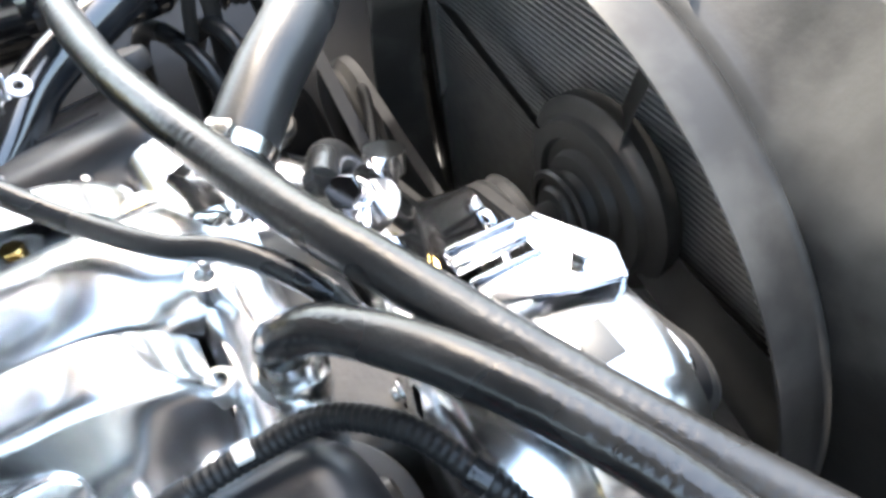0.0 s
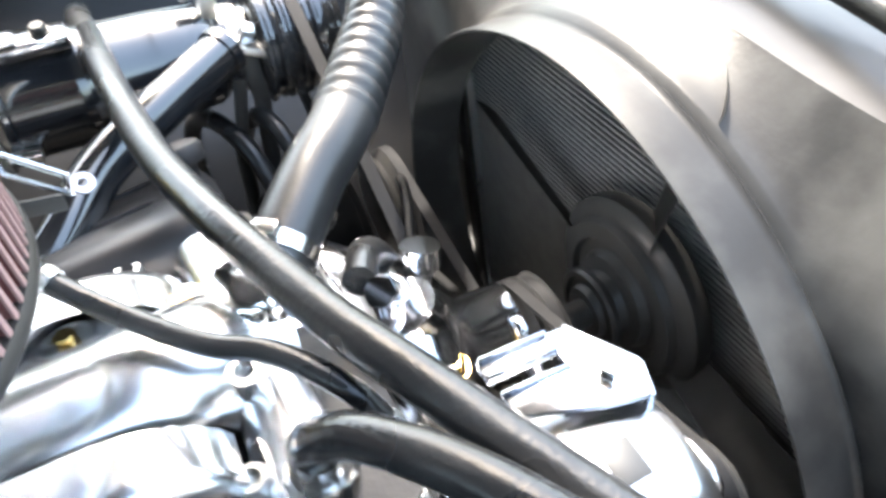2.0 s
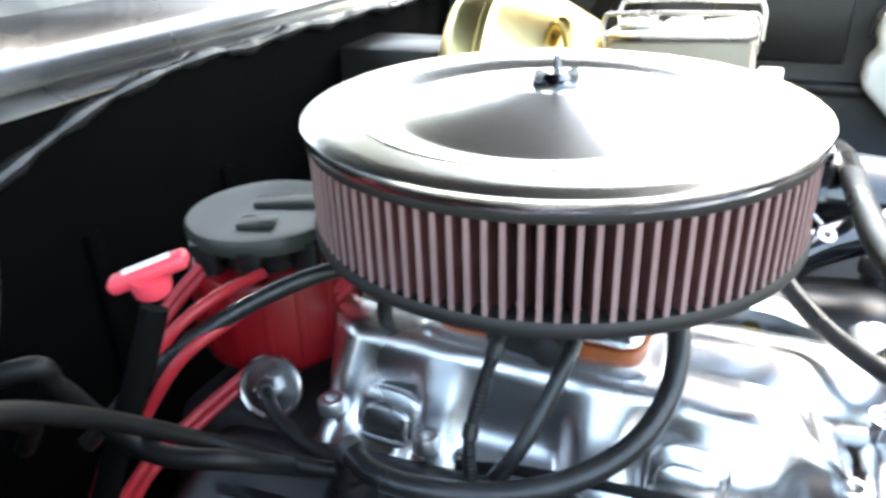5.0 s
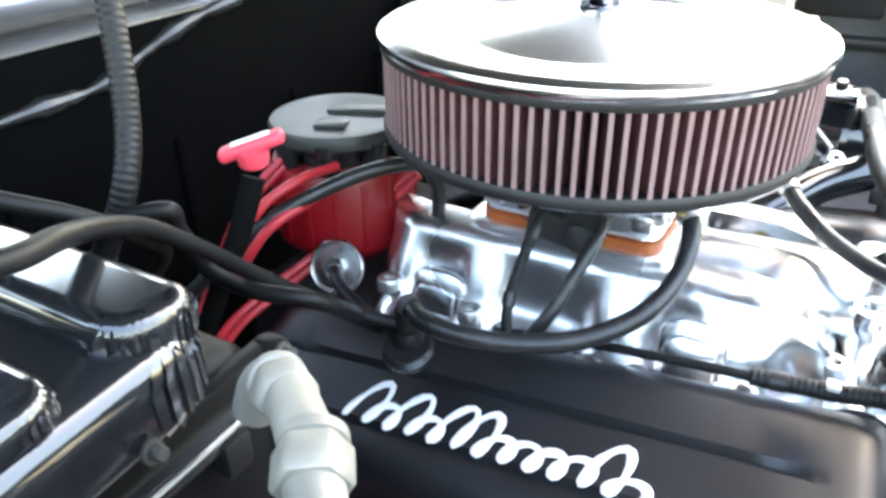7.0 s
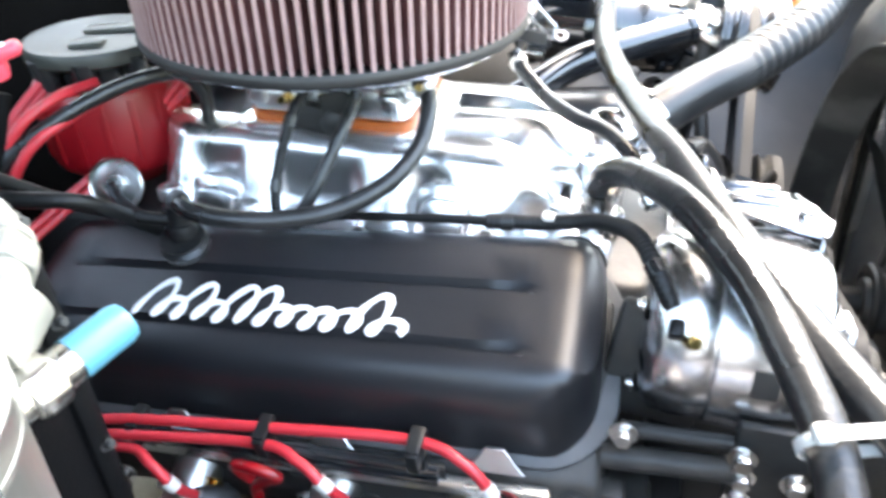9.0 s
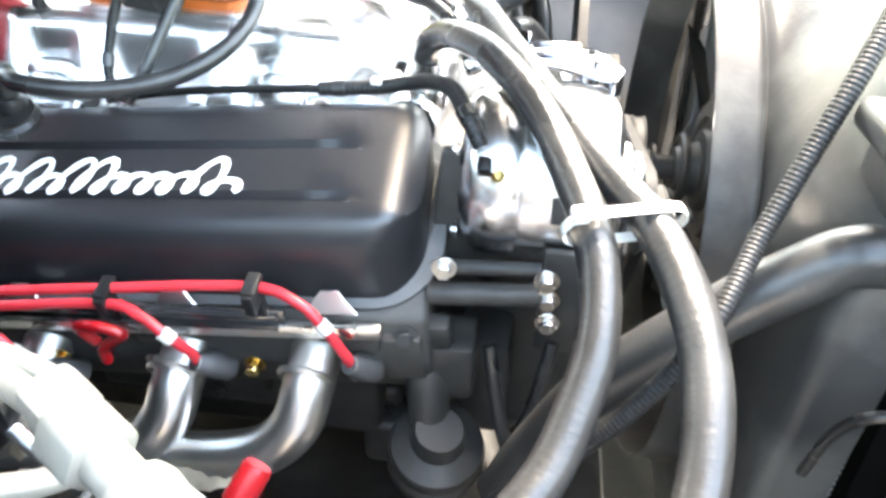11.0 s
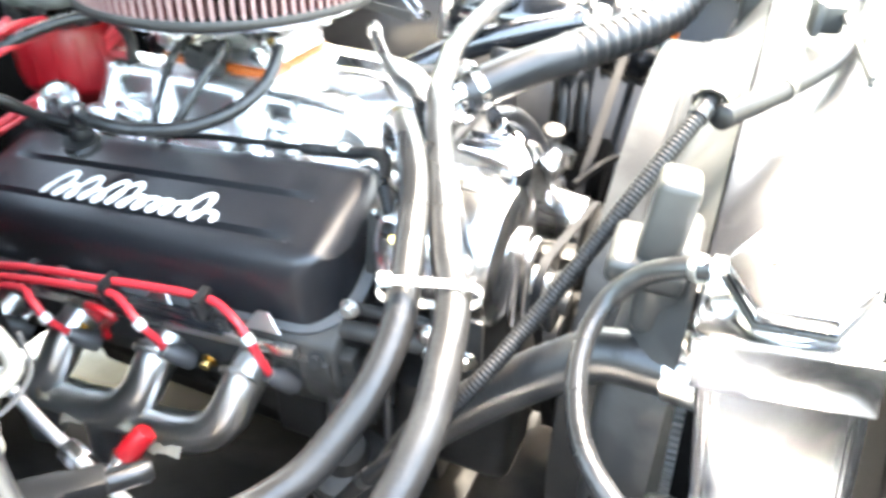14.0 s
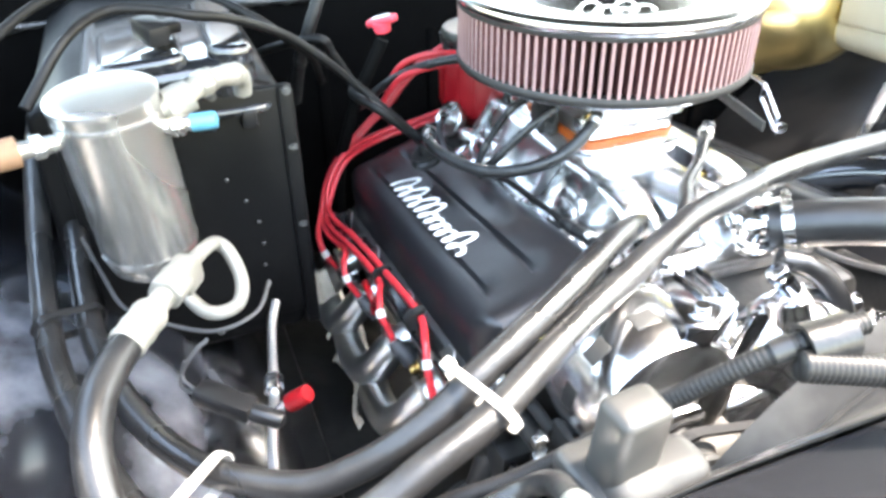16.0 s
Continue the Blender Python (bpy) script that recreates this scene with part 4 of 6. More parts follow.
H1 = [(0.215, 0.515, 0.925), (0.216, 0.47, 0.937), (0.222, 0.40, 0.948), (0.226, 0.28, 0.958), (0.238, 0.15, 0.962), (0.257, 0.054, 0.967), (0.275, -0.01, 0.967), (0.292, -0.066, 0.968), (0.308, -0.105, 0.967), (0.343, -0.18, 0.957), (0.373, -0.243, 0.949),
      (0.405, -0.303, 0.941), (0.427, -0.343, 0.936), (0.442, -0.395, 0.925), (0.448, -0.44, 0.905), (0.440, -0.49, 0.880), (0.41, -0.54, 0.862), (0.35, -0.585, 0.855), (0.26, -0.62, 0.862), (0.16, -0.645, 0.875), (0.06, -0.655, 0.89), (-0.06, -0.66, 0.915), (-0.22, -0.66, 0.95), (-0.48, -0.64, 0.97)]
h1 = hose("heater_hose", H1, 0.0125, "black rubber heater hose running across the engine front", group="heater hoses")
bm = bmesh.new()
lathe(bm, [(0.0125, 0), (0.0145, 0), (0.0145, 0.016), (0.0, 0.016)], (0.215, 0.522, 0.923), (0, -1, 0.3), 24)
part("end_collar", bm, M["rubber"], h1)
H2 = [(0.256, -0.097, 0.902), (0.256, -0.098, 0.925), (0.262, -0.110, 0.945), (0.280, -0.130, 0.960), (0.308, -0.172, 0.970), (0.333, -0.213, 0.968), (0.357, -0.258, 0.960), (0.374, -0.300, 0.949), (0.388, -0.338, 0.937), (0.396, -0.370, 0.920), (0.396, -0.405, 0.900), (0.387, -0.435, 0.880), (0.373, -0.465, 0.862),
      (0.345, -0.500, 0.850), (0.30, -0.545, 0.845), (0.23, -0.585, 0.850), (0.14, -0.612, 0.862), (0.05, -0.622, 0.878), (-0.06, -0.625, 0.905), (-0.22, -0.625, 0.94), (-0.48, -0.61, 0.96)]
h2 = hose("heater_hose", H2, 0.0120, "black rubber heater hose curling from the manifold nipple", group="heater hoses")


# white strap that ties the two heater hoses
t = thing("hose_strap", "white plastic strap tying the two heater hoses", "strap")
bm = bmesh.new()
m = axis_to((0.4085, -0.342, 0.9375), (0.24, -0.72, -0.30))
prof = rounded(0.074, 0.030, 0.0148, 8)
prof_in = rounded(0.0725, 0.0285, 0.0140, 8)
va = [[bm.verts.new(m @ pose(0, 0, 0, 0, 0, 0) @ Vector((x, y, z))) for x, y in p] for p, z in ((prof, -0.0032), (prof, 0.0032), (prof_in, 0.0032), (prof_in, -0.0032))]
for i in range(4):
    a, b = va[i], va[(i + 1) % 4]
    for k in range(len(a)):
        bm.faces.new((a[k], a[(k + 1) % len(a)], b[(k + 1) % len(a)], b[k]))
part("band", bm, M["tie"], t)
bm = bmesh.new()
box(bm, (0.010, 0.007, 0.010), m=m @ pose(-0.030, 0.0145, 0), bevel=0.002)
part("buckle", bm, M["tie"], t)

# upper radiator hose with a corrugated middle
RHP = [(0.278, 0.038, 0.920), (0.300, 0.062, 0.930), (0.330, 0.094, 0.941), (0.365, 0.125, 0.952), (0.402, 0.175, 0.960), (0.440, 0.232, 0.968), (0.466, 0.290, 0.975), (0.478, 0.328, 0.990), (0.500, 0.345, 1.010), (0.530, 0.348, 1.010), (0.560, 0.348, 1.000)]
rh = thing("upper_radiator_hose", "large black corrugated upper radiator hose with steel clamps", "radiator hose")
path = resample(spline(RHP, 14), 0.0025)


def rhr(w, g):
    wav = 0.0 if w < 0.30 or w > 0.78 else 1.0
    return 0.0235 + wav * (0.0042 * abs(math.sin(math.pi * g / 0.0165)) - 0.0022)


part("tube", sweep(bmesh.new(), path, rhr, 28), M["dusty"], rh, angle=75)
clamp("clamp", (0.289, 0.050, 0.925), (0.6, 0.7, 0.28), 0.0238, rh)
clamp("clamp", (0.545, 0.348, 1.006), (0.9, 0.0, -0.3), 0.0238, rh)
lh = hose("lower_radiator_hose", [(0.598, -0.348, 0.935), (0.57, -0.345, 0.934), (0.533, -0.345, 0.931), (0.504, -0.345, 0.909), (0.478, -0.345, 0.884), (0.443, -0.345, 0.846), (0.409, -0.345, 0.803), (0.379, -0.345, 0.742), (0.354, -0.345, 0.677)], 0.0180, "thick grey-black coolant hose from the radiator tank down to the pump", "radiator hose", material="dusty", n=12, seg=28)
clamp("clamp", (0.578, -0.3455, 0.934), (0.9, -0.08, 0.1), 0.0184, lh, 0.012)
clamp("clamp", (0.590, -0.347, 0.935), (0.9, -0.1, 0.05), 0.0184, lh, 0.012)


def loom(name, pts, r, label, pitch=0.0030):
    t = thing(name, label, "loom")
    part("sleeve", ribbed(pts, r, pitch), M["loom"], t, angle=80)
    for k in (1, len(pts) - 2):
        d = Vector(pts[k + 1]) - Vector(pts[k - 1]) if 0 < k < len(pts) - 1 else Vector((0, 0, 1))
        bm = bmesh.new()
        lathe(bm, [(r - 0.0004, -0.005), (r + 0.0007, -0.005), (r + 0.0007, 0.005), (r - 0.0004, 0.005)], pts[k], d, 18, True)
        part("tape_band", bm, M["rubber"], t, "black tape wrap")
    return t


loom("wire_loom", [(0.560, -0.200, 1.070), (0.553, -0.245, 1.061), (0.528, -0.287, 1.020), (0.505, -0.315, 0.978), (0.482, -0.345, 0.938), (0.458, -0.385, 0.905), (0.425, -0.405, 0.858), (0.39, -0.41, 0.81), (0.35, -0.40, 0.74)], 0.0062, "black split corrugated loom rising from the engine to the radiator top")
loom("wire_loom", [(0.565, -0.245, 1.060), (0.60, -0.15, 1.050), (0.640, -0.02, 1.040), (0.67, 0.15, 1.034), (0.69, 0.40, 1.03)], 0.0085, "black corrugated loom along the radiator top")
bm = bmesh.new()
lathe(bm, [(0.0095, -0.012), (0.012, -0.012), (0.012, 0.012), (0.0095, 0.012)], (0.560, -0.225, 1.066), (0.2, 0.9, 0.2), 20, True)
tagged(finish("loom_sleeve", bm, M["rubber"]), "black rubber sleeve joining two looms", "sleeve")
oh = hose("overflow_hose", [(0.582, -0.374, 1.031), (0.566, -0.372, 1.026), (0.547, -0.368, 1.012), (0.532, -0.374, 0.993), (0.527, -0.400, 0.978), (0.533, -0.428, 0.965), (0.548, -0.455, 0.955), (0.578, -0.478, 0.946), (0.62, -0.498, 0.938), (0.68, -0.53, 0.925), (0.76, -0.56, 0.90)], 0.0062, "slim black overflow hose looping from the filler neck", n=12)
hose("bleed_hose", [(0.588, -0.392, 0.868), (0.57, -0.40, 0.868), (0.552, -0.395, 0.858), (0.545, -0.385, 0.83), (0.545, -0.375, 0.78)], 0.0035, "thin black hose from the radiator petcock")
# bands and end fittings on the plain hoses


def band(parent, at, d, r, width=0.008, material="steel", label="spring steel hose band"):
    bm = bmesh.new()
    lathe(bm, [(r, -width / 2), (r + 0.0012, -width / 2), (r + 0.0016, 0), (r + 0.0012, width / 2), (r, width / 2)], at, d, 24, True)
    part("band", bm, M[material], parent, label)


# PCV hose and thin vacuum lines
pvh = hose("pcv_hose", [(-0.068, -0.200, 0.931), (-0.045, -0.212, 0.930), (-0.017, -0.210, 0.926), (0.02, -0.196, 0.922), (0.061, -0.174, 0.925), (0.095, -0.142, 0.938), (0.110, -0.105, 0.957), (0.108, -0.075, 0.982), (0.095, -0.06, 0.99)], 0.0075, "black rubber crankcase hose curving to the carburettor", n=12)
vh = hose("vacuum_hose", [(0.158, 0.045, 0.985), (0.166, 0.035, 0.975), (0.195, 0.005, 0.960), (0.228, -0.034, 0.958), (0.258, -0.058, 0.957), (0.285, -0.09, 0.945), (0.30, -0.11, 0.92)], 0.0068, "black textured hose from the air cleaner to the engine front", n=12)
hose("vacuum_hose", [(-0.112, -0.068, 0.937), (-0.114, -0.066, 0.965), (-0.125, -0.085, 0.990), (-0.165, -0.130, 0.985), (-0.215, -0.19, 0.955), (-0.26, -0.24, 0.90)], 0.0065, "black vacuum hose arching off the brass fitting", n=12)
loom("wire_loom", [(0.002, -0.090, 0.985), (0.000, -0.120, 0.970), (-0.005, -0.150, 0.925), (0.000, -0.165, 0.895)], 0.0048, "thin black corrugated loom dropping from the carburettor", 0.003)
hose("fuel_hose", [(0.048, -0.085, 0.985), (0.045, -0.115, 0.965), (0.030, -0.150, 0.925), (0.012, -0.165, 0.896)], 0.0055, "thin black hose dropping from the carburettor")
loom("wire_loom", [(0.172, -0.139, 0.9085), (0.19, -0.138, 0.910), (0.225, -0.138, 0.914), (0.26, -0.146, 0.925), (0.288, -0.177, 0.936), (0.304, -0.208, 0.930), (0.318, -0.225, 0.912)], 0.0068, "black corrugated loom along the rocker cover to the temperature sender", 0.0042)
hose("wiring_cable", [(-0.02, -0.142, 0.884), (0.03, -0.140, 0.894), (0.09, -0.139, 0.901), (0.15, -0.139, 0.907), (0.178, -0.139, 0.909)], 0.0038, "thin black cable along the rocker cover edge", "cable", material="cable")
for x, y, z in ((0.222, -0.1385, 0.9195),):
    bm = bmesh.new()
    box(bm, (0.009, 0.010, 0.004), (x, y, z), bevel=0.001)
    tagged(finish("cable_tie", bm, M["tie"]), "small white cable tie on the loom", "cable tie")

band(vh, (0.1640, 0.0375, 0.9775), (0.5, -0.6, -0.4), 0.0069, 0.007)
band(vh, (0.2970, -0.1060, 0.9255), (0.4, -0.5, -0.7), 0.0069, 0.007)
band(h2, (0.256, -0.0972, 0.906), (0, -0.04, 1), 0.0121)
band(oh, (0.576, -0.3735, 1.0295), (0.8, -0.6, 0.3), 0.0063, 0.006)
band(pvh, (-0.064, -0.2015, 0.931), (0.9, -0.4, 0), 0.0076, 0.008, "boot", "grey end band")
band(pvh, (0.104, -0.070, 0.985), (-0.5, 0.5, 0.5), 0.0076, 0.007)

# ---- alternator, water pump, front brackets ----
alt = thing("alternator", "polished alternator with a round ribbed case", "alternator")
AY, AZ = -0.178, 0.868
bm = bmesh.new()
lathe(bm, [(0, 0.300), (0.035, 0.300), (0.060, 0.305), (0.068, 0.314), (0.070, 0.330), (0.070, 0.344), (0.0695, 0.3455), (0.0695, 0.3475), (0.0725, 0.349), (0.0735, 0.366), (0.074, 0.385), (0.073, 0.402), (0.067, 0.415), (0.052, 0.422), (0, 0.424)], (0, AY, AZ), "x", 72)
part("case", bm, M["alu"], alt, "polished alternator case")
for k in range(9):
    a = 40 * k + 12
    bm = bmesh.new()
    box(bm, (0.003, 0.008, 0.016), m=Matrix.Translation((0.3035, AY, AZ)) @ pose(0, 0, 0, a, 0, 0) @ pose(0, 0, 0.049, 0, 8, 0), bevel=0.001)
    part("vent_slot", bm, M["dark"], alt, "dark cooling slot")
for k in range(10):
    bm = bmesh.new()
    box(bm, (0.017, 0.021, 0.002), m=Matrix.Translation((0.3800, AY, AZ)) @ pose(0, 0, 0, 36 * k + 8, 0, 0) @ pose(0, 0, 0.0735), bevel=0.0008)
    part("window", bm, M["hub"], alt, "dark cooling window")
bm = bmesh.new()
lathe(bm, [(0, 0.405), (0.020, 0.405), (0.022, 0.414), (0.028, 0.416), (0.030, 0.419), (0.024, 0.426), (0.030, 0.434), (0.028, 0.437), (0.012, 0.438), (0.012, 0.446), (0, 0.446)], (0.028, AY, AZ - 0.035), "x", 48)
part("pulley", bm, M["hub"], alt, "dark grooved pulley")
for k in range(4):
    a = radians(45 + 90 * k)
    bm = bmesh.new()
    bolt(bm, (0.300, AY + 0.052 * math.cos(a), AZ + 0.052 * math.sin(a)), (-1, 0, 0), 0.004, 0.004)
    part("screw", bm, M["steel"], alt)
bm = bmesh.new()
box(bm, (0.011, 0.013, 0.013), (0.321, -0.237, 0.905), (30, 0, 0), bevel=0.003)
part("plug", bm, M["plastic"], alt, "black wire plug")
bm = bmesh.new()
prism(bm, hexagon(0.005), 0.016, axis_to((0.329, -0.240, 0.898), (0.2, -0.6, 0.5)), 0.001, 1)
part("terminal", bm, M["brass"], alt, "brass terminal stud")
brk = thing("alternator_bracket", "chromed folded bracket over the alternator", "bracket")
bm = bmesh.new()
prism(bm, [(0.345, -0.125), (0.384, -0.126), (0.384, -0.134), (0.347, -0.134), (0.347, -0.149), (0.386, -0.164), (0.408, -0.170), (0.416, -0.150), (0.396, -0.113), (0.345, -0.111)], 0.004, pose(0, 0, 0.9460, 0, 0, 0), 0.0012)
part("plate", bm, M["bright"], brk)
bm = bmesh.new()
box(bm, (0.004, 0.044, 0.016), (0.4075, -0.1310, 0.9405), (0, 0, 28), bevel=0.0015)
box(bm, (0.004, 0.022, 0.020), (0.4135, -0.1600, 0.9390), (0, 0, -22), bevel=0.0015)
part("front_flange", bm, M["bright"], brk)
for y, z in ((-0.1125, 0.951), (-0.1240, 0.951), (-0.1360, 0.951)):
    bm = bmesh.new()
    box(bm, (0.040, 0.003, 0.004), (0.366, y, z), (0, 0, -1), bevel=0.0015)
    part("rib", bm, M["bright"], brk)
bm = bmesh.new()
prism(bm, rounded(0.095, 0.020, 0.009), 0.006, axis_to((0.392, -0.095, 0.880), (0.9, 0, 0.1), 62), 0.001)
part("slotted_arm", bm, M["bright"], brk)
for x, w, h in ((0.4230, 0.008, 0.104), (0.4350, 0.005, 0.090)):
    bm = bmesh.new()
    prism(bm, rounded(0.040, h, 0.014), w, Matrix(((0, 0, 1, x), (1, 0, 0, -0.182), (0, 1, 0, 0.848), (0, 0, 0, 1))), 0.0015)
    part("front_plate", bm, M["alu"], brk, "polished upright plate")
bm = bmesh.new()
bolt(bm, (0.4405, -0.182, 0.852), (1, 0, 0), 0.010, 0.014)
part("bolt", bm, M["steel"], brk)
for p, d in (((0.400, -0.150, 0.9495), (0, 0, 1)),):
    bm = bmesh.new()
    bolt(bm, p, d, 0.007, 0.007)
    part("bolt", bm, M["chrome"], brk)
wp = thing("water_pump", "chromed water pump with bypass fittings", "water pump")
bm = bmesh.new()
lathe(bm, [(0, 0.33), (0.085, 0.33), (0.088, 0.345), (0.080, 0.37), (0.055, 0.385), (0.034, 0.40), (0.030, 0.44), (0, 0.44)], (0, 0.02, 0.80), "x", 48)
sweep(bm, spline([(0.355, 0.02, 0.80), (0.36, -0.06, 0.78), (0.345, -0.12, 0.77), (0.325, -0.16, 0.77)], 6), 0.036, 24)
sweep(bm, spline([(0.355, 0.02, 0.80), (0.36, 0.10, 0.78), (0.345, 0.15, 0.77), (0.325, 0.18, 0.77)], 6), 0.036, 24)
sweep(bm, spline([(0.355, 0.0, 0.82), (0.36, 0.0, 0.86), (0.350, 0.0, 0.885)], 6), 0.022, 20)
part("body", bm, M["chrome"], wp, angle=60)
bm = bmesh.new()
sweep(bm, spline([(0.372, 0.055, 0.815), (0.385, 0.066, 0.835), (0.392, 0.072, 0.850)], 6), 0.012, 16)
lathe(bm, [(0.012, 0), (0.0165, 0), (0.0165, 0.018), (0, 0.018)], (0.390, 0.071, 0.842), (0.2, 0.2, 0.9), 20)
part("bypass_nipple", bm, M["chrome"], wp)
bm = bmesh.new()
sweep(bm, [(0.340, 0.005, 0.900), (0.356, 0.027, 0.868)], 0.0102, 18)
prism(bm, hexagon(0.0122), 0.009, axis_to((0.337, 0.001, 0.905), (-0.3, -0.42, 0.62)), 0.001, 1)
thr = part("threaded_fitting", bm, M["bright"], wp, "zinc threaded fitting")
for k in range(7):
    bm = bmesh.new()
    lathe(bm, [(0.0100, 0), (0.0118, 0.0015), (0.0100, 0.003)], Vector((0.345, 0.012, 0.890)) + Vector((0.30, 0.42, -0.62)) * 0.0035 * k, (0.30, 0.42, -0.62), 18)
    part("thread", bm, M["steel"], thr)
bm = bmesh.new()
sweep(bm, spline([(0.325, 0.008, 0.915), (0.338, 0.035, 0.908), (0.352, 0.058, 0.885), (0.365, 0.07, 0.855)], 6), 0.0115, 18)
part("bypass_hose", bm, M["rubber"], wp, "short black bypass hose")
bm = bmesh.new()
prism(bm, hexagon(0.011), 0.010, pose(0.362, -0.034, 0.846), 0.001, 1)
lathe(bm, [(0.013, -0.012), (0.015, -0.012), (0.015, 0.002), (0, 0.002)], (0.362, -0.034, 0.846), "z", 24)
part("plug", bm, M["brass"], wp, "brass hex plug")
for y, z in ((-0.05, 0.86), (0.09, 0.86), (-0.06, 0.74), (0.10, 0.74)):
    bm = bmesh.new()
    bolt(bm, (0.352, y, z), (1, 0, 0), 0.008, 0.007)
    part("bolt", bm, M["steel"], wp)
# black tie bar and studs low beside the head
bar = thing("accessory_brace", "black steel brace with bright nuts", "brace")
bm = bmesh.new()
sweep(bm, [(0.285, -0.262, 0.802), (0.375, -0.262, 0.812)], 0.0095, 18)
sweep(bm, [(0.295, -0.252, 0.822), (0.370, -0.255, 0.830)], 0.006, 14)
box(bm, (0.05, 0.008, 0.10), (0.395, -0.255, 0.80), bevel=0.003)
part("rod", bm, M["iron"], bar)
for x, z in ((0.376, 0.813), (0.374, 0.831), (0.297, 0.834), (0.378, 0.79), (0.41, 0.815)):
    bm = bmesh.new()
    bolt(bm, (x, -0.268, z), (0, -1, 0), 0.0065, 0.008)
    part("nut", bm, M["steel"], bar)
bm = bmesh.new()
box(bm, (0.075, 0.012, 0.105), (0.318, -0.205, 0.845), (0, 6, 0), bevel=0.004)
part("side_plate", bm, M["iron"], bar, "black side plate")
# fuel pump
fp = thing("fuel_pump", "dark grey mechanical fuel pump low on the block", "fuel pump")
bm = bmesh.new()
lathe(bm, [(0, 0.03), (0.020, 0.03), (0.024, 0.012), (0.040, 0.004), (0.042, -0.004), (0.038, -0.020), (0.042, -0.024), (0.042, -0.032), (0.030, -0.05), (0, -0.05)], (0.298, -0.295, 0.66), (0.1, -0.25, 1), 40)
part("body", bm, M["iron"], fp)
bm = bmesh.new()
sweep(bm, spline([(0.29, -0.285, 0.68), (0.285, -0.27, 0.72), (0.275, -0.25, 0.74)], 5), 0.018, 16)
part("arm_housing", bm, M["iron"], fp)
hose("fuel_hose", [(0.335, -0.27, 0.76), (0.345, -0.29, 0.72), (0.36, -0.31, 0.68), (0.40, -0.33, 0.62)], 0.006, "thin black fuel hose dropping past the pump")
hose("fuel_hose", [(0.385, -0.27, 0.77), (0.375, -0.29, 0.72), (0.355, -0.30, 0.66)], 0.0055, "thin black fuel hose behind the heater hoses")

# ---- exhaust header ----
hd = thing("exhaust_header", "silver coated exhaust header with curved primaries", "exhaust header")
bm = bmesh.new()
box(bm, (0.50, 0.009, 0.012), (0.005, -0.297, 0.762), (0, -6, 0), bevel=0.002)
part("flange", bm, M["steel"], hd, "bright flange edge")
for x0, d in ((0.192, 0.0), (0.082, -0.012), (-0.045, -0.024), (-0.155, -0.036)):
    bm = bmesh.new()
    z0 = 0.757 + (x0 - 0.19) * 0.105
    sweep(bm, spline([(x0 + 0.006, -0.285, z0 - 0.005), (x0 + 0.004, -0.314, z0 - 0.022), (x0 - 0.004, -0.332, z0 - 0.048), (x0 - 0.032, -0.340, z0 - 0.074), (x0 - 0.085, -0.340, z0 - 0.092), (x0 - 0.15, -0.332, z0 - 0.108), (x0 - 0.21, -0.315, z0 - 0.15), (x0 - 0.24, -0.30, z0 - 0.24)], 8), 0.0205, 24)
    part("primary_tube", bm, M["header"], hd)
    bm = bmesh.new()
    lathe(bm, [(0.0205, -0.003), (0.0225, 0), (0.0205, 0.003)], (x0 + 0.002, -0.312, z0 - 0.013), (-0.05, -0.9, -0.4), 24)
    part("weld_bead", bm, M["header"], hd)
for k in range(6):
    bm = bmesh.new()
    x = 0.235 - 0.085 * k
    bolt(bm, (x, -0.301, 0.748 + (x - 0.2) * 0.105), (0, -1, -0.2), 0.0062, 0.009)
    part("bolt", bm, M["brass" if k % 2 else "steel"], hd)
# ---- spark plug leads ----
def lead(pts, boot_at, boot_d, label):
    t = thing("spark_plug_lead", label, "ignition lead", "spark plug leads")
    part("cable", tube(pts, 0.0042, 10, 14), M["wire"], t, angle=80)
    bm = bmesh.new()
    lathe(bm, [(0, -0.004), (0.0070, -0.004), (0.0075, 0.0), (0.0095, 0.006), (0.0105, 0.012), (0.0105, 0.028), (0.009, 0.031), (0, 0.031)], boot_at, boot_d, 20)
    box(bm, (0.016, 0.018, 0.018), m=axis_to(boot_at, boot_d) @ pose(0.004, 0.0, 0.018), bevel=0.004)
    part("boot", bm, M["boot"], t, "grey rubber boot")
    bm = bmesh.new()
    lathe(bm, [(0.0042, -0.003), (0.0072, -0.003), (0.0072, 0.003), (0.0042, 0.003)], boot_at, boot_d, 18, True)
    part("collar", bm, M["tie"], t, "white end collar")
    q = Vector(pts[-3])
    d = (Vector(pts[-2]) - Vector(pts[-4])).normalized()
    bm = bmesh.new()
    lathe(bm, [(0.0040, -0.005), (0.0058, -0.005), (0.0058, 0.005), (0.0040, 0.005)], q, d, 16, True)
    part("number_sleeve", bm, M["tie"], t, "white sleeve")
    return t


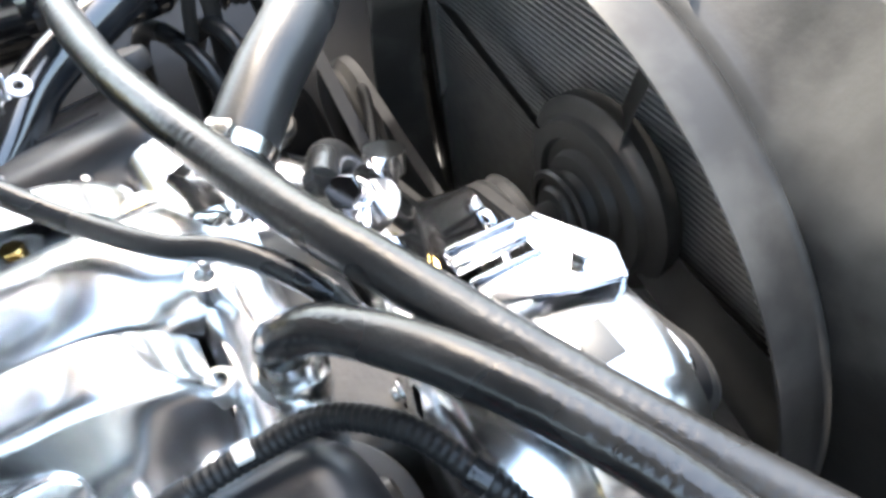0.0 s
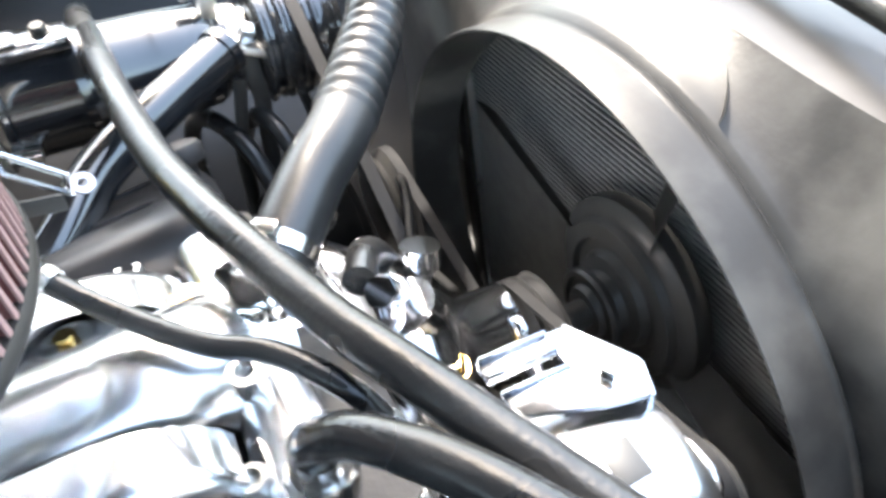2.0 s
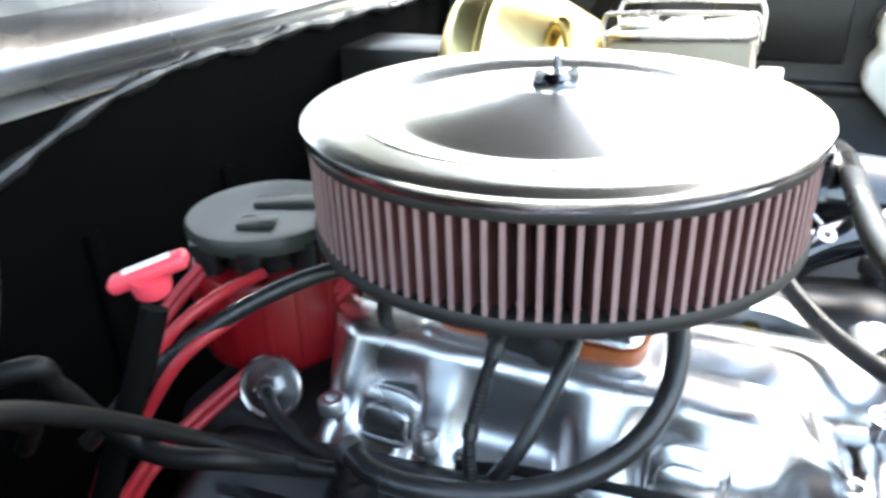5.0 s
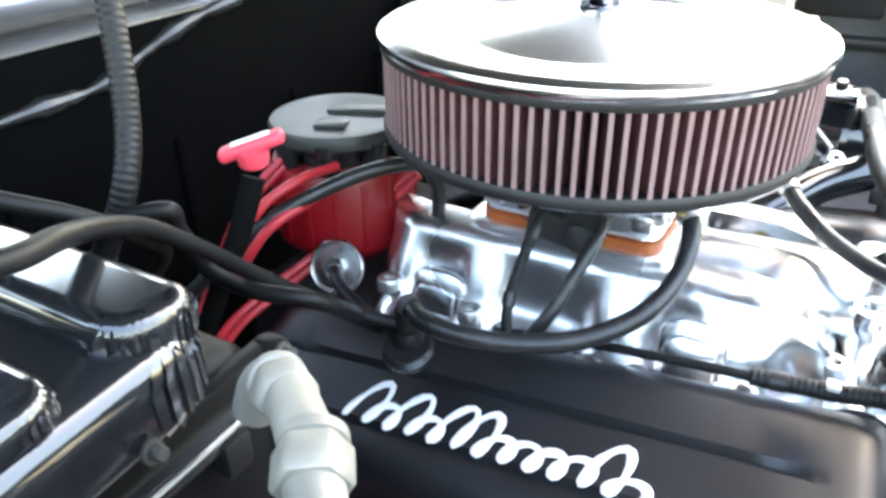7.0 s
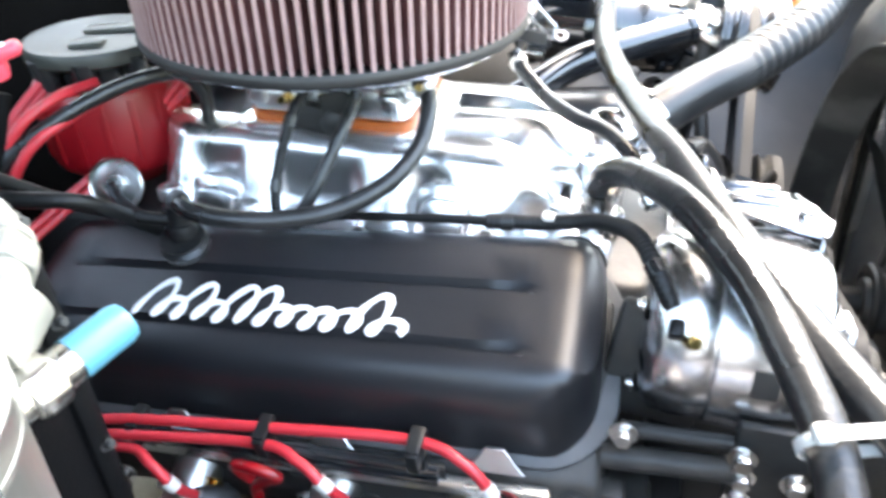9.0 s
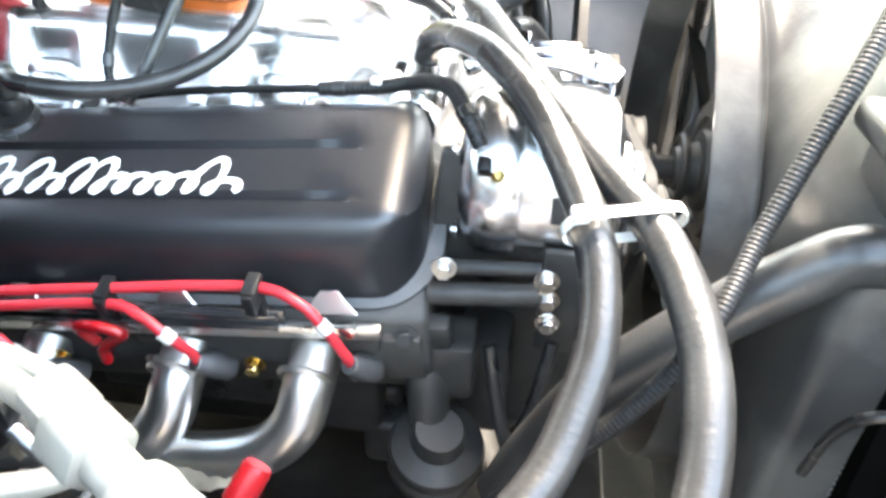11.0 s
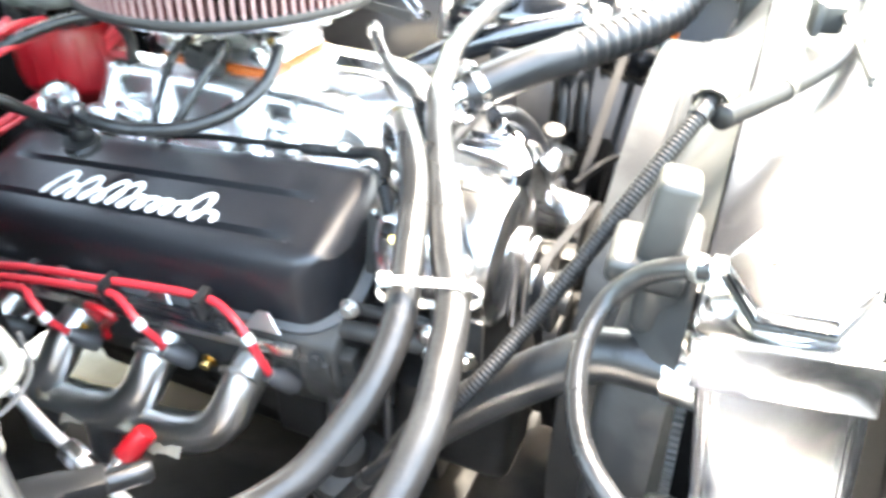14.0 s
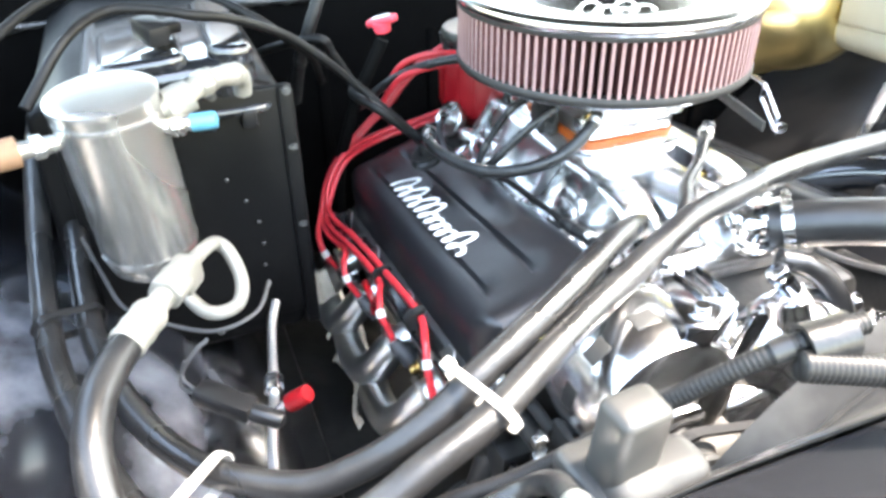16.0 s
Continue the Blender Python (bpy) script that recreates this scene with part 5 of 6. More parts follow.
back = [(-0.150, -0.045, 0.962), (-0.172, -0.062, 0.938), (-0.204, -0.100, 0.902), (-0.236, -0.158, 0.872), (-0.246, -0.215, 0.856), (-0.222, -0.278, 0.842), (-0.196, -0.312, 0.806)]
back_low = [(-0.250, -0.095, 0.980), (-0.268, -0.140, 0.945), (-0.268, -0.190, 0.895), (-0.254, -0.240, 0.860), (-0.230, -0.284, 0.830), (-0.200, -0.312, 0.800)]
lines = [
    ((0, 0.0, 0.003), [(-0.16, -0.318, 0.782), (-0.07, -0.309, 0.795), (0.042, -0.303, 0.809), (0.155, -0.300, 0.823), (0.195, -0.308, 0.819), (0.214, -0.313, 0.802), (0.228, -0.314, 0.778), (0.233, -0.312, 0.765)], (0.233, -0.312, 0.764), (0.45, 0.55, -0.70)),
    ((0.003, 0.004, -0.004), [(-0.16, -0.325, 0.774), (-0.07, -0.318, 0.787), (0.040, -0.312, 0.801), (0.075, -0.320, 0.800), (0.096, -0.326, 0.788), (0.107, -0.320, 0.768), (0.110, -0.316, 0.753)], (0.110, -0.316, 0.752), (0.60, 0.50, -0.62)),
    ((-0.004, -0.004, 0.001), [(-0.16, -0.331, 0.766), (-0.072, -0.324, 0.779), (-0.045, -0.332, 0.776), (-0.030, -0.334, 0.760), (-0.025, -0.325, 0.740), (-0.022, -0.318, 0.728)], (-0.022, -0.318, 0.728), (0.60, 0.50, -0.62)),
    ((-0.003, -0.004, -0.006), [(-0.165, -0.338, 0.762), (-0.145, -0.342, 0.752), (-0.135, -0.338, 0.738), (-0.130, -0.328, 0.72), (-0.128, -0.32, 0.71)], (-0.128, -0.32, 0.71), (0.60, 0.50, -0.62)),
]
for off, pts, ba, bd in lines:
    o = Vector(off)
    lead([tuple(Vector(q) + o) for q in (back if off[0] >= 0 else back_low)] + pts, ba, bd, "red silicone spark plug lead with a grey boot")
for x in (-0.162, -0.070, 0.042, 0.160):
    sep = thing("lead_separator", "black plastic separator clipping the red leads", "separator", "lead separators")
    bm = bmesh.new()
    z = 0.818 + (x - 0.16) * 0.155
    box(bm, (0.009, 0.018, 0.022), (x, -0.308, z), (12, 0, 0), bevel=0.002)
    box(bm, (0.011, 0.022, 0.006), (x, -0.305, z + 0.011), (12, 0, 0), bevel=0.002)
    box(bm, (0.012, 0.010, 0.020), (x, -0.299, z - 0.016), (12, 0, 0), bevel=0.002)
    part("clip", bm, M["plastic"], sep)
tray = thing("lead_rail", "black ribbed plastic rail below the rocker cover", "rail")
for z in (0.772, 0.782):
    bm = bmesh.new()
    box(bm, (0.26, 0.006, 0.005), (0.045, -0.3005, z + 0.002), (0, -5, 0), bevel=0.001)
    part("rib", bm, M["shine"], tray)
bm = bmesh.new()
box(bm, (0.27, 0.004, 0.022), (0.045, -0.297, 0.778), (0, -5, 0), bevel=0.001)
part("bar", bm, M["shine"], tray)
rb = thing("red_clamp_loop", "red rubber loop hanging by the leads", "loop")
part("loop", tube([(0.030, -0.318, 0.765), (0.022, -0.322, 0.783), (0.040, -0.326, 0.790), (0.058, -0.324, 0.783), (0.048, -0.320, 0.772), (0.034, -0.318, 0.758), (0.032, -0.316, 0.742)], 0.0045, 10, 12), M["red"], rb)

# ---- distributor ----
ds = thing("distributor", "large red distributor with a grey coil cap", "distributor")
DX, DY = -0.232, -0.045
bm = bmesh.new()
lathe(bm, [(0, 0.86), (0.035, 0.86), (0.058, 0.880), (0.068, 0.888), (0.0695, 0.895), (0.0705, 0.962), (0.067, 0.968), (0, 0.970)], (DX, DY, 0), "z", 48)
part("housing", bm, M["red"], ds, "red plastic body")
for k in range(16):
    a = 22.5 * k + 6
    bm = bmesh.new()
    box(bm, (0.003, 0.006, 0.064), m=pose(DX, DY, 0.929, 0, 0, a) @ pose(0.0702, 0, 0), bevel=0.001)
    part("rib", bm, M["red"], ds)
for k in range(8):
    bm = bmesh.new()
    a = radians(22 + 45 * k)
    sweep(bm, [(DX + 0.055 * math.cos(a), DY + 0.055 * math.sin(a), 0.965), (DX + 0.060 * math.cos(a), DY + 0.060 * math.sin(a), 0.998)], 0.0105, 14)
    part("tower", bm, M["rubber"], ds, "black lead tower")
bm = bmesh.new()
lathe(bm, [(0, 0.960), (0.046, 0.960), (0.046, 1.000), (0, 1.000)], (DX, DY, 0), "z", 32)
part("cap_body", bm, M["rubber"], ds, "black cap between the lead towers")
bm = bmesh.new()
lathe(bm, [(0, 0.990), (0.063, 0.990), (0.067, 0.993), (0.0675, 1.002), (0.065, 1.0055), (0.060, 1.0060), (0.050, 1.0045), (0, 1.0045)], (DX, DY, 0), "z", 48)
part("coil_cap", bm, M["retainer"], ds, "round olive-grey lead retainer")
for dy, w in ((-0.026, 0.030), (0.020, 0.060)):
    bm = bmesh.new()
    box(bm, (w, 0.020, 0.006), (DX + 0.01, DY + dy, 1.0050), (0, 0, 20), bevel=0.0015)
    part("raised_pad", bm, M["retainer"], ds)
bm = bmesh.new()
sweep(bm, [(DX, DY, 0.80), (DX, DY, 0.87)], 0.03, 24)
part("shaft_housing", bm, M["cast"], ds)
part("lead_stub", tube([(-0.19, -0.11, 0.985), (-0.20, -0.15, 0.985), (-0.215, -0.185, 0.97), (-0.235, -0.205, 0.93)], 0.0045, 10, 14), M["wire"], ds)
part("lead_stub", tube([(-0.18, -0.105, 0.975), (-0.185, -0.15, 0.972), (-0.205, -0.19, 0.955), (-0.23, -0.215, 0.91)], 0.0045, 10, 14), M["wire"], ds)
snd = thing("oil_sender", "round zinc sender with a hex nut beside the distributor", "sender")
sdir = (0.22, -0.88, 0.42)
sat = Vector((-0.190, -0.122, 0.888))
bm = bmesh.new()
lathe(bm, [(0, -0.020), (0.014, -0.020), (0.016, -0.006), (0.0245, -0.004), (0.0262, -0.001), (0.0262, 0.003), (0.0245, 0.0045), (0.0225, 0.003), (0.0215, 0.0015), (0.012, 0.0022), (0, 0.0022)], sat, sdir, 40)
part("canister", bm, M["steel"], snd)
bm = bmesh.new()
prism(bm, hexagon(0.0105), 0.009, axis_to(sat + Vector(sdir) * 0.002, sdir), 0.001, 1)
part("nut", bm, M["steel"], snd)
part("lead", tube([(-0.186, -0.134, 0.893), (-0.170, -0.146, 0.886), (-0.14, -0.155, 0.876), (-0.10, -0.16, 0.872)], 0.006, 8, 12), M["rubber"], snd)
dip = thing("dipstick", "black dipstick tube with a bright red handle", "dipstick")
part("tube", tube([(-0.180, -0.222, 1.020), (-0.185, -0.238, 0.985), (-0.20, -0.26, 0.93), (-0.24, -0.28, 0.82), (-0.28, -0.28, 0.70)], 0.0085, 10, 16), M["dark"], dip)
bm = bmesh.new()
box(bm, (0.050, 0.014, 0.010), (-0.178, -0.222, 1.045), (8, -18, 32), bevel=0.004, segments=3)
lathe(bm, [(0, -0.006), (0.011, -0.006), (0.012, 0.0), (0.011, 0.006), (0, 0.006)], (-0.178, -0.222, 1.038), (0.15, -0.2, 1), 24)
part("handle", bm, M["pink"], dip, "bright red moulded handle")
bm = bmesh.new()
box(bm, (0.030, 0.0042, 0.003), (-0.178, -0.2228, 1.0505), (8, -18, 32), bevel=0.001)
part("print", bm, M["letter"], dip, "white printed stripe", smooth=False)

# ---- passenger rear corner: evaporator case, accumulator, lines ----
ev = thing("evaporator_case", "black moulded evaporator case against the firewall", "evaporator case")
bm = bmesh.new()
m = Matrix(((0, 0, 1, 0), (1, 0, 0, 0), (0, 1, 0, 0), (0, 0, 0, 1)))
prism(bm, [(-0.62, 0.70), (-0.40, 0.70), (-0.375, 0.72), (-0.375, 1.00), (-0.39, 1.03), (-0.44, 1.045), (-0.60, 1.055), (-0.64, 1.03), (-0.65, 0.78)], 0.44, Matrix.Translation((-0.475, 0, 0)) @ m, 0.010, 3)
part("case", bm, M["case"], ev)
for nm, w, d, r, cx, cy, z0, h, bv, tilt, lb in (
        ("rim", 0.31, 0.205, 0.034, -0.172, -0.490, 1.004, 0.010, 0.004, 0, "glossy black moulded rim"),
        ("cover", 0.285, 0.180, 0.034, -0.168, -0.497, 1.012, 0.050, 0.016, 3, "glossy black raised lid"),
        ("plateau", 0.150, 0.088, 0.018, -0.105, -0.520, 1.052, 0.020, 0.008, 3, "glossy black step on the lid"),
        ("ridge", 0.235, 0.046, 0.018, -0.150, -0.432, 1.050, 0.026, 0.009, -4, "glossy black ridge along the lid")):
    bm = bmesh.new()
    prism(bm, rounded(w, d, r, 8), h, pose(cx, cy, z0, tilt, 0, 0), bv, 4)
    part(nm, bm, M["shine"], ev, lb, angle=50)
for k in range(4):
    bm = bmesh.new()
    box(bm, (0.010, 0.016, 0.020), (-0.024 + 0.002 * k, -0.560 + 0.045 * k, 1.001), bevel=0.003)
    part("latch", bm, M["plastic"], ev, "black moulded latch tab")
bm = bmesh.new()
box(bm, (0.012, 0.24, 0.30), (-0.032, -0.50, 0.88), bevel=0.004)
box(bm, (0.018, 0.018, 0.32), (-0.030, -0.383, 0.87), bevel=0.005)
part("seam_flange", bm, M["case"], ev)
for y, z in ((-0.382, 1.025), (-0.382, 0.96), (-0.382, 0.86), (-0.46, 1.03), (-0.50, 0.73)):
    bm = bmesh.new()
    bolt(bm, (-0.022, y, z), (1, 0, 0.2), 0.0035, 0.006)
    part("screw", bm, M["hub"], ev)
for k in range(6):
    bm = bmesh.new()
    a = 0.9 * k
    lathe(bm, [(0, 0), (0.0025, 0), (0.0015, 0.0012), (0, 0.0015)], (-0.026, -0.46 + 0.012 * math.sin(a) + 0.008 * k, 0.93 - 0.03 * k), "x", 10)
    part("rivet", bm, M["hub"], ev)
lug = thing("pressure_plug", "black wire plug with a red ring on the case top", "plug")
bm = bmesh.new()
box(bm, (0.04, 0.025, 0.022), (-0.075, -0.505, 1.090), (0, 10, 25), bevel=0.004)
box(bm, (0.02, 0.03, 0.012), (-0.105, -0.490, 1.085), (0, 10, 25), bevel=0.003)
part("body", bm, M["plastic"], lug)

acc = thing("accumulator", "bare aluminium air-conditioning accumulator can with fittings", "accumulator")
CX, CY = 0.085, -0.556
bm = bmesh.new()
CAN = Matrix.Translation((0.090, -0.556, 1.0885)) @ Vector((0, 0, 1)).rotation_difference(Vector((0.10, -0.05, 1))).to_matrix().to_4x4() @ Matrix.Translation((0, 0, -1.0875))
lathe(bm, [(0, 0.892), (0.020, 0.893), (0.033, 0.898), (0.0420, 0.908), (0.0455, 0.922), (0.0455, 1.076), (0.0470, 1.078), (0.0470, 1.0835), (0.042, 1.0862), (0.03, 1.0872), (0, 1.0875)], (0, 0, 0), "z", 64)
bm.transform(CAN)
part("can", bm, M["can"], acc, "dull spun aluminium can")
for z0, z1 in ((0.924, 0.929), (1.066, 1.069)):
    bm = bmesh.new()
    lathe(bm, [(0.0457, z0), (0.0461, z0), (0.0461, z1), (0.0457, z1)], (0, 0, 0), "z", 64, True)
    bm.transform(CAN)
    part("band", bm, M["can"], acc)
bm = bmesh.new()
sweep(bm, spline([(CX + 0.002, CY + 0.032, 1.060), (CX + 0.002, CY + 0.062, 1.069), (0.068, -0.470, 1.0755), (0.046, -0.450, 1.072), (0.024, -0.434, 1.064), (0.012, -0.430, 1.054), (0.006, -0.430, 1.040)], 8), 0.0092, 22)
lathe(bm, [(0.0098, 0), (0.0140, 0.001), (0.0150, 0.012), (0.0140, 0.024), (0.0098, 0.025)], (CX + 0.001, CY + 0.050, 1.065), (-0.1, 0.9, 0.25), 26)
for q, dd, rr in (((0.074, -0.477, 1.0745), (-0.5, 0.7, 0.1), 0.0132), ((0.040, -0.446, 1.0705), (-0.8, 0.55, -0.25), 0.0118)):
    prism(bm, hexagon(rr), 0.014, axis_to(q, dd), 0.0015, 1)
    lathe(bm, [(0.0092, 0.014), (0.0112, 0.015), (0.0112, 0.019), (0.0092, 0.020)], q, dd, 24)
part("outlet_pipe", bm, M["chalky"], acc, "white-bright aluminium outlet pipe")
bm = bmesh.new()
sweep(bm, [(CX + 0.012, CY + 0.040, 1.050), (CX + 0.020, CY + 0.068, 1.053)], 0.0075, 16)
prism(bm, hexagon(0.0105), 0.012, axis_to((CX + 0.015, CY + 0.050, 1.051), (0.3, 1, 0.1)), 0.001, 1)
part("service_port", bm, M["steel"], acc)
bm = bmesh.new()
lathe(bm, [(0, 0.022), (0.0070, 0.022), (0.0080, 0.019), (0.0082, 0.0), (0, 0.0)], (CX + 0.020, CY + 0.068, 1.053), (0.3, 1, 0.1), 10)
part("port_cap", bm, M["blue"], acc, "light blue screw cap")
bm = bmesh.new()
sweep(bm, [(CX + 0.01, CY - 0.03, 1.050), (CX + 0.022, CY - 0.072, 1.051)], 0.0075, 16)
lathe(bm, [(0.0075, 0), (0.0105, 0.001), (0.0105, 0.010), (0.0075, 0.011)], (CX + 0.016, CY - 0.052, 1.0505), (0.3, -0.9, 0.02), 6)
part("switch_port", bm, M["can"], acc)
bm = bmesh.new()
lathe(bm, [(0, 0.022), (0.011, 0.022), (0.013, 0.018), (0.013, 0), (0, 0)], (CX + 0.022, CY - 0.072, 1.051), (0.3, -0.9, 0.02), 20)
part("switch_cap", bm, M["rust"], acc, "worn brown cap")
# suction line loop, block fitting and crimped hose
sl = thing("suction_line", "chalky aluminium suction line crimped to a black hose", "refrigerant line")
part("pipe", tube([(0.100, -0.535, 0.905), (0.122, -0.525, 0.886), (0.150, -0.507, 0.880), (0.152, -0.482, 0.884), (0.134, -0.473, 0.898), (0.116, -0.478, 0.920), (0.112, -0.488, 0.932), (0.128, -0.500, 0.938), (0.160, -0.517, 0.942), (0.185, -0.529, 0.945)], 0.0068, 10, 20), M["chalky"], sl, "bent aluminium pipe")
bm = bmesh.new()
d = Vector((0.83, -0.52, -0.06))
prism(bm, hexagon(0.0165), 0.026, axis_to((0.180, -0.527, 0.945), d), 0.003)
box(bm, (0.030, 0.024, 0.028), (0.176, -0.522, 0.944), (0, 4, -32), bevel=0.005)
lathe(bm, [(0.009, 0.024), (0.010, 0.024), (0.010, 0.044), (0.014, 0.046), (0.0155, 0.052), (0.0145, 0.060), (0.0155, 0.068), (0.0145, 0.076), (0.0155, 0.084), (0.0140, 0.088), (0, 0.088)], (0.180, -0.527, 0.945), d, 28)
part("crimp", bm, M["chalky"], sl, "crimped aluminium ferrule")
part("hose", tube([(0.250, -0.571, 0.940), (0.275, -0.584, 0.938), (0.305, -0.596, 0.932), (0.340, -0.602, 0.918), (0.375, -0.598, 0.893), (0.415, -0.582, 0.855), (0.46, -0.55, 0.80), (0.50, -0.50, 0.74)], 0.0135, 12, 24), M["rubber"], sl, "glossy black refrigerant hose")
part("wire", tube([(0.045, -0.610, 0.93), (0.06, -0.600, 0.89), (0.09, -0.585, 0.866), (0.13, -0.545, 0.862), (0.15, -0.505, 0.858), (0.14, -0.465, 0.862), (0.11, -0.445, 0.875)], 0.0022, 10, 8), M["boot"], sl, "thin grey wire")
# sensor harness
hn = thing("sensor_harness", "black plug with green wires beside a red capped valve", "wiring plug")
bm = bmesh.new()
box(bm, (0.060, 0.022, 0.020), (0.204, -0.512, 0.815), (0, 8, 50), bevel=0.004)
box(bm, (0.030, 0.026, 0.014), (0.196, -0.520, 0.818), (0, 8, 50), bevel=0.003)
part("plug", bm, M["plastic"], hn)
part("wire", tube([(0.185, -0.535, 0.82), (0.17, -0.545, 0.83), (0.165, -0.53, 0.85), (0.16, -0.515, 0.858)], 0.002, 8, 8), M["boot"], hn)
part("wire", tube([(0.188, -0.532, 0.815), (0.172, -0.548, 0.82), (0.168, -0.54, 0.845)], 0.0018, 8, 8), M["boot"], hn)
bm = bmesh.new()
lathe(bm, [(0, 0), (0.009, 0), (0.009, 0.028), (0.006, 0.032), (0, 0.032)], (0.222, -0.490, 0.810), (0.6, 0.75, -0.1), 18)
part("nose", bm, M["rubber"], hn)
ll = thing("liquid_line", "slim bright aluminium liquid line with a red capped port", "refrigerant line")
part("pipe", tube([(0.050, -0.436, 0.806), (0.075, -0.446, 0.796), (0.121, -0.456, 0.781), (0.163, -0.464, 0.771), (0.226, -0.478, 0.763), (0.30, -0.49, 0.74), (0.40, -0.50, 0.66)], 0.0052, 10, 16), M["cast"], ll)
bm = bmesh.new()
prism(bm, hexagon(0.0105), 0.022, axis_to((0.140, -0.460, 0.7755), (0.8, -0.15, -0.15)), 0.001)
part("nut", bm, M["alu"], ll)
bm = bmesh.new()
lathe(bm, [(0, 0), (0.006, 0), (0.006, 0.025), (0, 0.025)], (0.190, -0.468, 0.770), (0.2, 0.7, 0.7), 16)
part("port", bm, M["alu"], ll)
bm = bmesh.new()
lathe(bm, [(0, 0.026), (0.0085, 0.026), (0.0098, 0.022), (0.010, 0), (0, 0)], (0.196, -0.452, 0.784), (0.35, 0.55, 0.55), 12)
part("port_cap", bm, M["red"], ll, "red screw cap")
pot = thing("vacuum_canister", "black canister with a pale top by the firewall", "canister")
bm = bmesh.new()
lathe(bm, [(0, 1.02), (0.040, 1.02), (0.046, 1.03), (0.046, 1.075), (0.048, 1.08), (0.046, 1.088), (0, 1.088)], (0.04, -0.715, 0.02), "z", 40)
part("body", bm, M["plastic"], pot)
bm = bmesh.new()
lathe(bm, [(0, 1.0885), (0.040, 1.0885), (0.038, 1.094), (0, 1.097)], (0.04, -0.715, 0.02), "z", 40)
part("lid", bm, M["support"], pot, "pale grey lid")
hose("wiring_cable", [(0.0, -0.63, 1.05), (-0.045, -0.585, 1.098), (-0.085, -0.545, 1.112), (-0.082, -0.500, 1.110), (-0.075, -0.462, 1.102), (-0.095, -0.425, 1.090), (-0.120, -0.385, 1.070), (-0.142, -0.345, 1.044), (-0.152, -0.300, 1.004), (-0.150, -0.262, 0.966), (-0.130, -0.232, 0.936), (-0.090, -0.214, 0.920), (-0.066, -0.203, 0.914)], 0.0055, "black cable looping over the evaporator case", "cable", n=12, material="cable")
hose("wiring_cable", [(-0.06, -0.68, 1.08), (-0.14, -0.60, 1.118), (-0.22, -0.512, 1.112), (-0.21, -0.435, 1.092), (-0.175, -0.380, 1.064), (-0.16, -0.345, 1.036), (-0.17, -0.320, 1.01), (-0.22, -0.30, 0.96)], 0.0052, "black cable crossing behind the evaporator case", "cable", n=12, material="cable")
loom("wire_loom", [(-0.27, -0.33, 0.92), (-0.228, -0.325, 0.99), (-0.206, -0.312, 1.04), (-0.212, -0.292, 1.085), (-0.230, -0.272, 1.16), (-0.26, -0.24, 1.27)], 0.0085, "black corrugated loom hanging down by the firewall", 0.005)
hose("wiring_cable", [(-0.31, -0.40, 0.93), (-0.29, -0.38, 0.985), (-0.190, -0.309, 1.028), (-0.191, -0.288, 1.004), (-0.202, -0.262, 0.958), (-0.142, -0.276, 0.964), (-0.101, -0.253, 0.953), (-0.10, -0.19, 0.893)], 0.0062, "black cable arching low beside the firewall", "cable", n=10, material="cable")
# ties on the paired heater hoses: a band stretched round both
for a, b, d, mt, lb in (((0.118, -0.6495, 0.881), (0.098, -0.6170, 0.870), (0.9, 0.15, -0.12), "rubber", "black cloth tie round the heater hoses"), ((0.372, -0.571, 0.857), (0.318, -0.527, 0.847), (0.65, 0.65, 0.05), "tie", "pale tie round the heater hoses")):
    t = thing("hose_tie", lb, "strap")
    va, vb, d = Vector(a), Vector(b), Vector(d).normalized()
    u = (vb - va).normalized()
    d = (d - u * d.dot(u)).normalized()
    m = Matrix((u, d.cross(u), d)).transposed().to_4x4()
    m.translation = (va + vb) / 2
    w = (vb - va).length
    bm = bmesh.new()
    vv = [[bm.verts.new(m @ Vector((x, y, z))) for x, y in rounded(w + 2 * r, 2 * r, r - 0.0001, 10)] for r, z in ((0.0152, -0.0045), (0.0152, 0.0045), (0.0136, 0.0045), (0.0136, -0.0045))]
    for i in range(4):
        p, q = vv[i], vv[(i + 1) % 4]
        for k in range(len(p)):
            bm.faces.new((p[k], p[(k + 1) % len(p)], q[(k + 1) % len(p)], q[k]))
    part("band", bm, M[mt], t)

# ---- driver side ----
bo = thing("brake_booster", "large gold-plated brake booster on the firewall", "brake booster")
bm = bmesh.new()
lathe(bm, [(0, -0.348), (0.098, -0.348), (0.114, -0.340), (0.122, -0.322), (0.123, -0.292), (0.128, -0.288), (0.128, -0.279), (0.118, -0.270), (0.100, -0.21), (0.078, -0.165), (0.045, -0.145), (0, -0.145)], (0.075, 0.475, 1.000), "x", 56)
part("shell", bm, M["gold"], bo)
bm = bmesh.new()
box(bm, (0.180, 0.120, 0.110), (-0.360, 0.475, 0.985), bevel=0.012)
part("mounting_bracket", bm, M["bay"], bo, "black bracket to the firewall")
bm = bmesh.new()
sweep(bm, spline([(-0.13, 0.41, 1.06), (-0.115, 0.395, 1.085), (-0.10, 0.385, 1.082), (-0.09, 0.375, 1.04)], 6), 0.010, 16)
part("check_valve", bm, M["brass"], bo, "yellow check valve")
mc = thing("master_cylinder", "beige cast master cylinder with a wire bail over its lid", "master cylinder")
bm = bmesh.new()
box(bm, (0.172, 0.085, 0.062), (0.018, 0.50, 1.028), (0, -3, 0), bevel=0.006)
part("reservoir", bm, M["beige"], mc)
bm = bmesh.new()
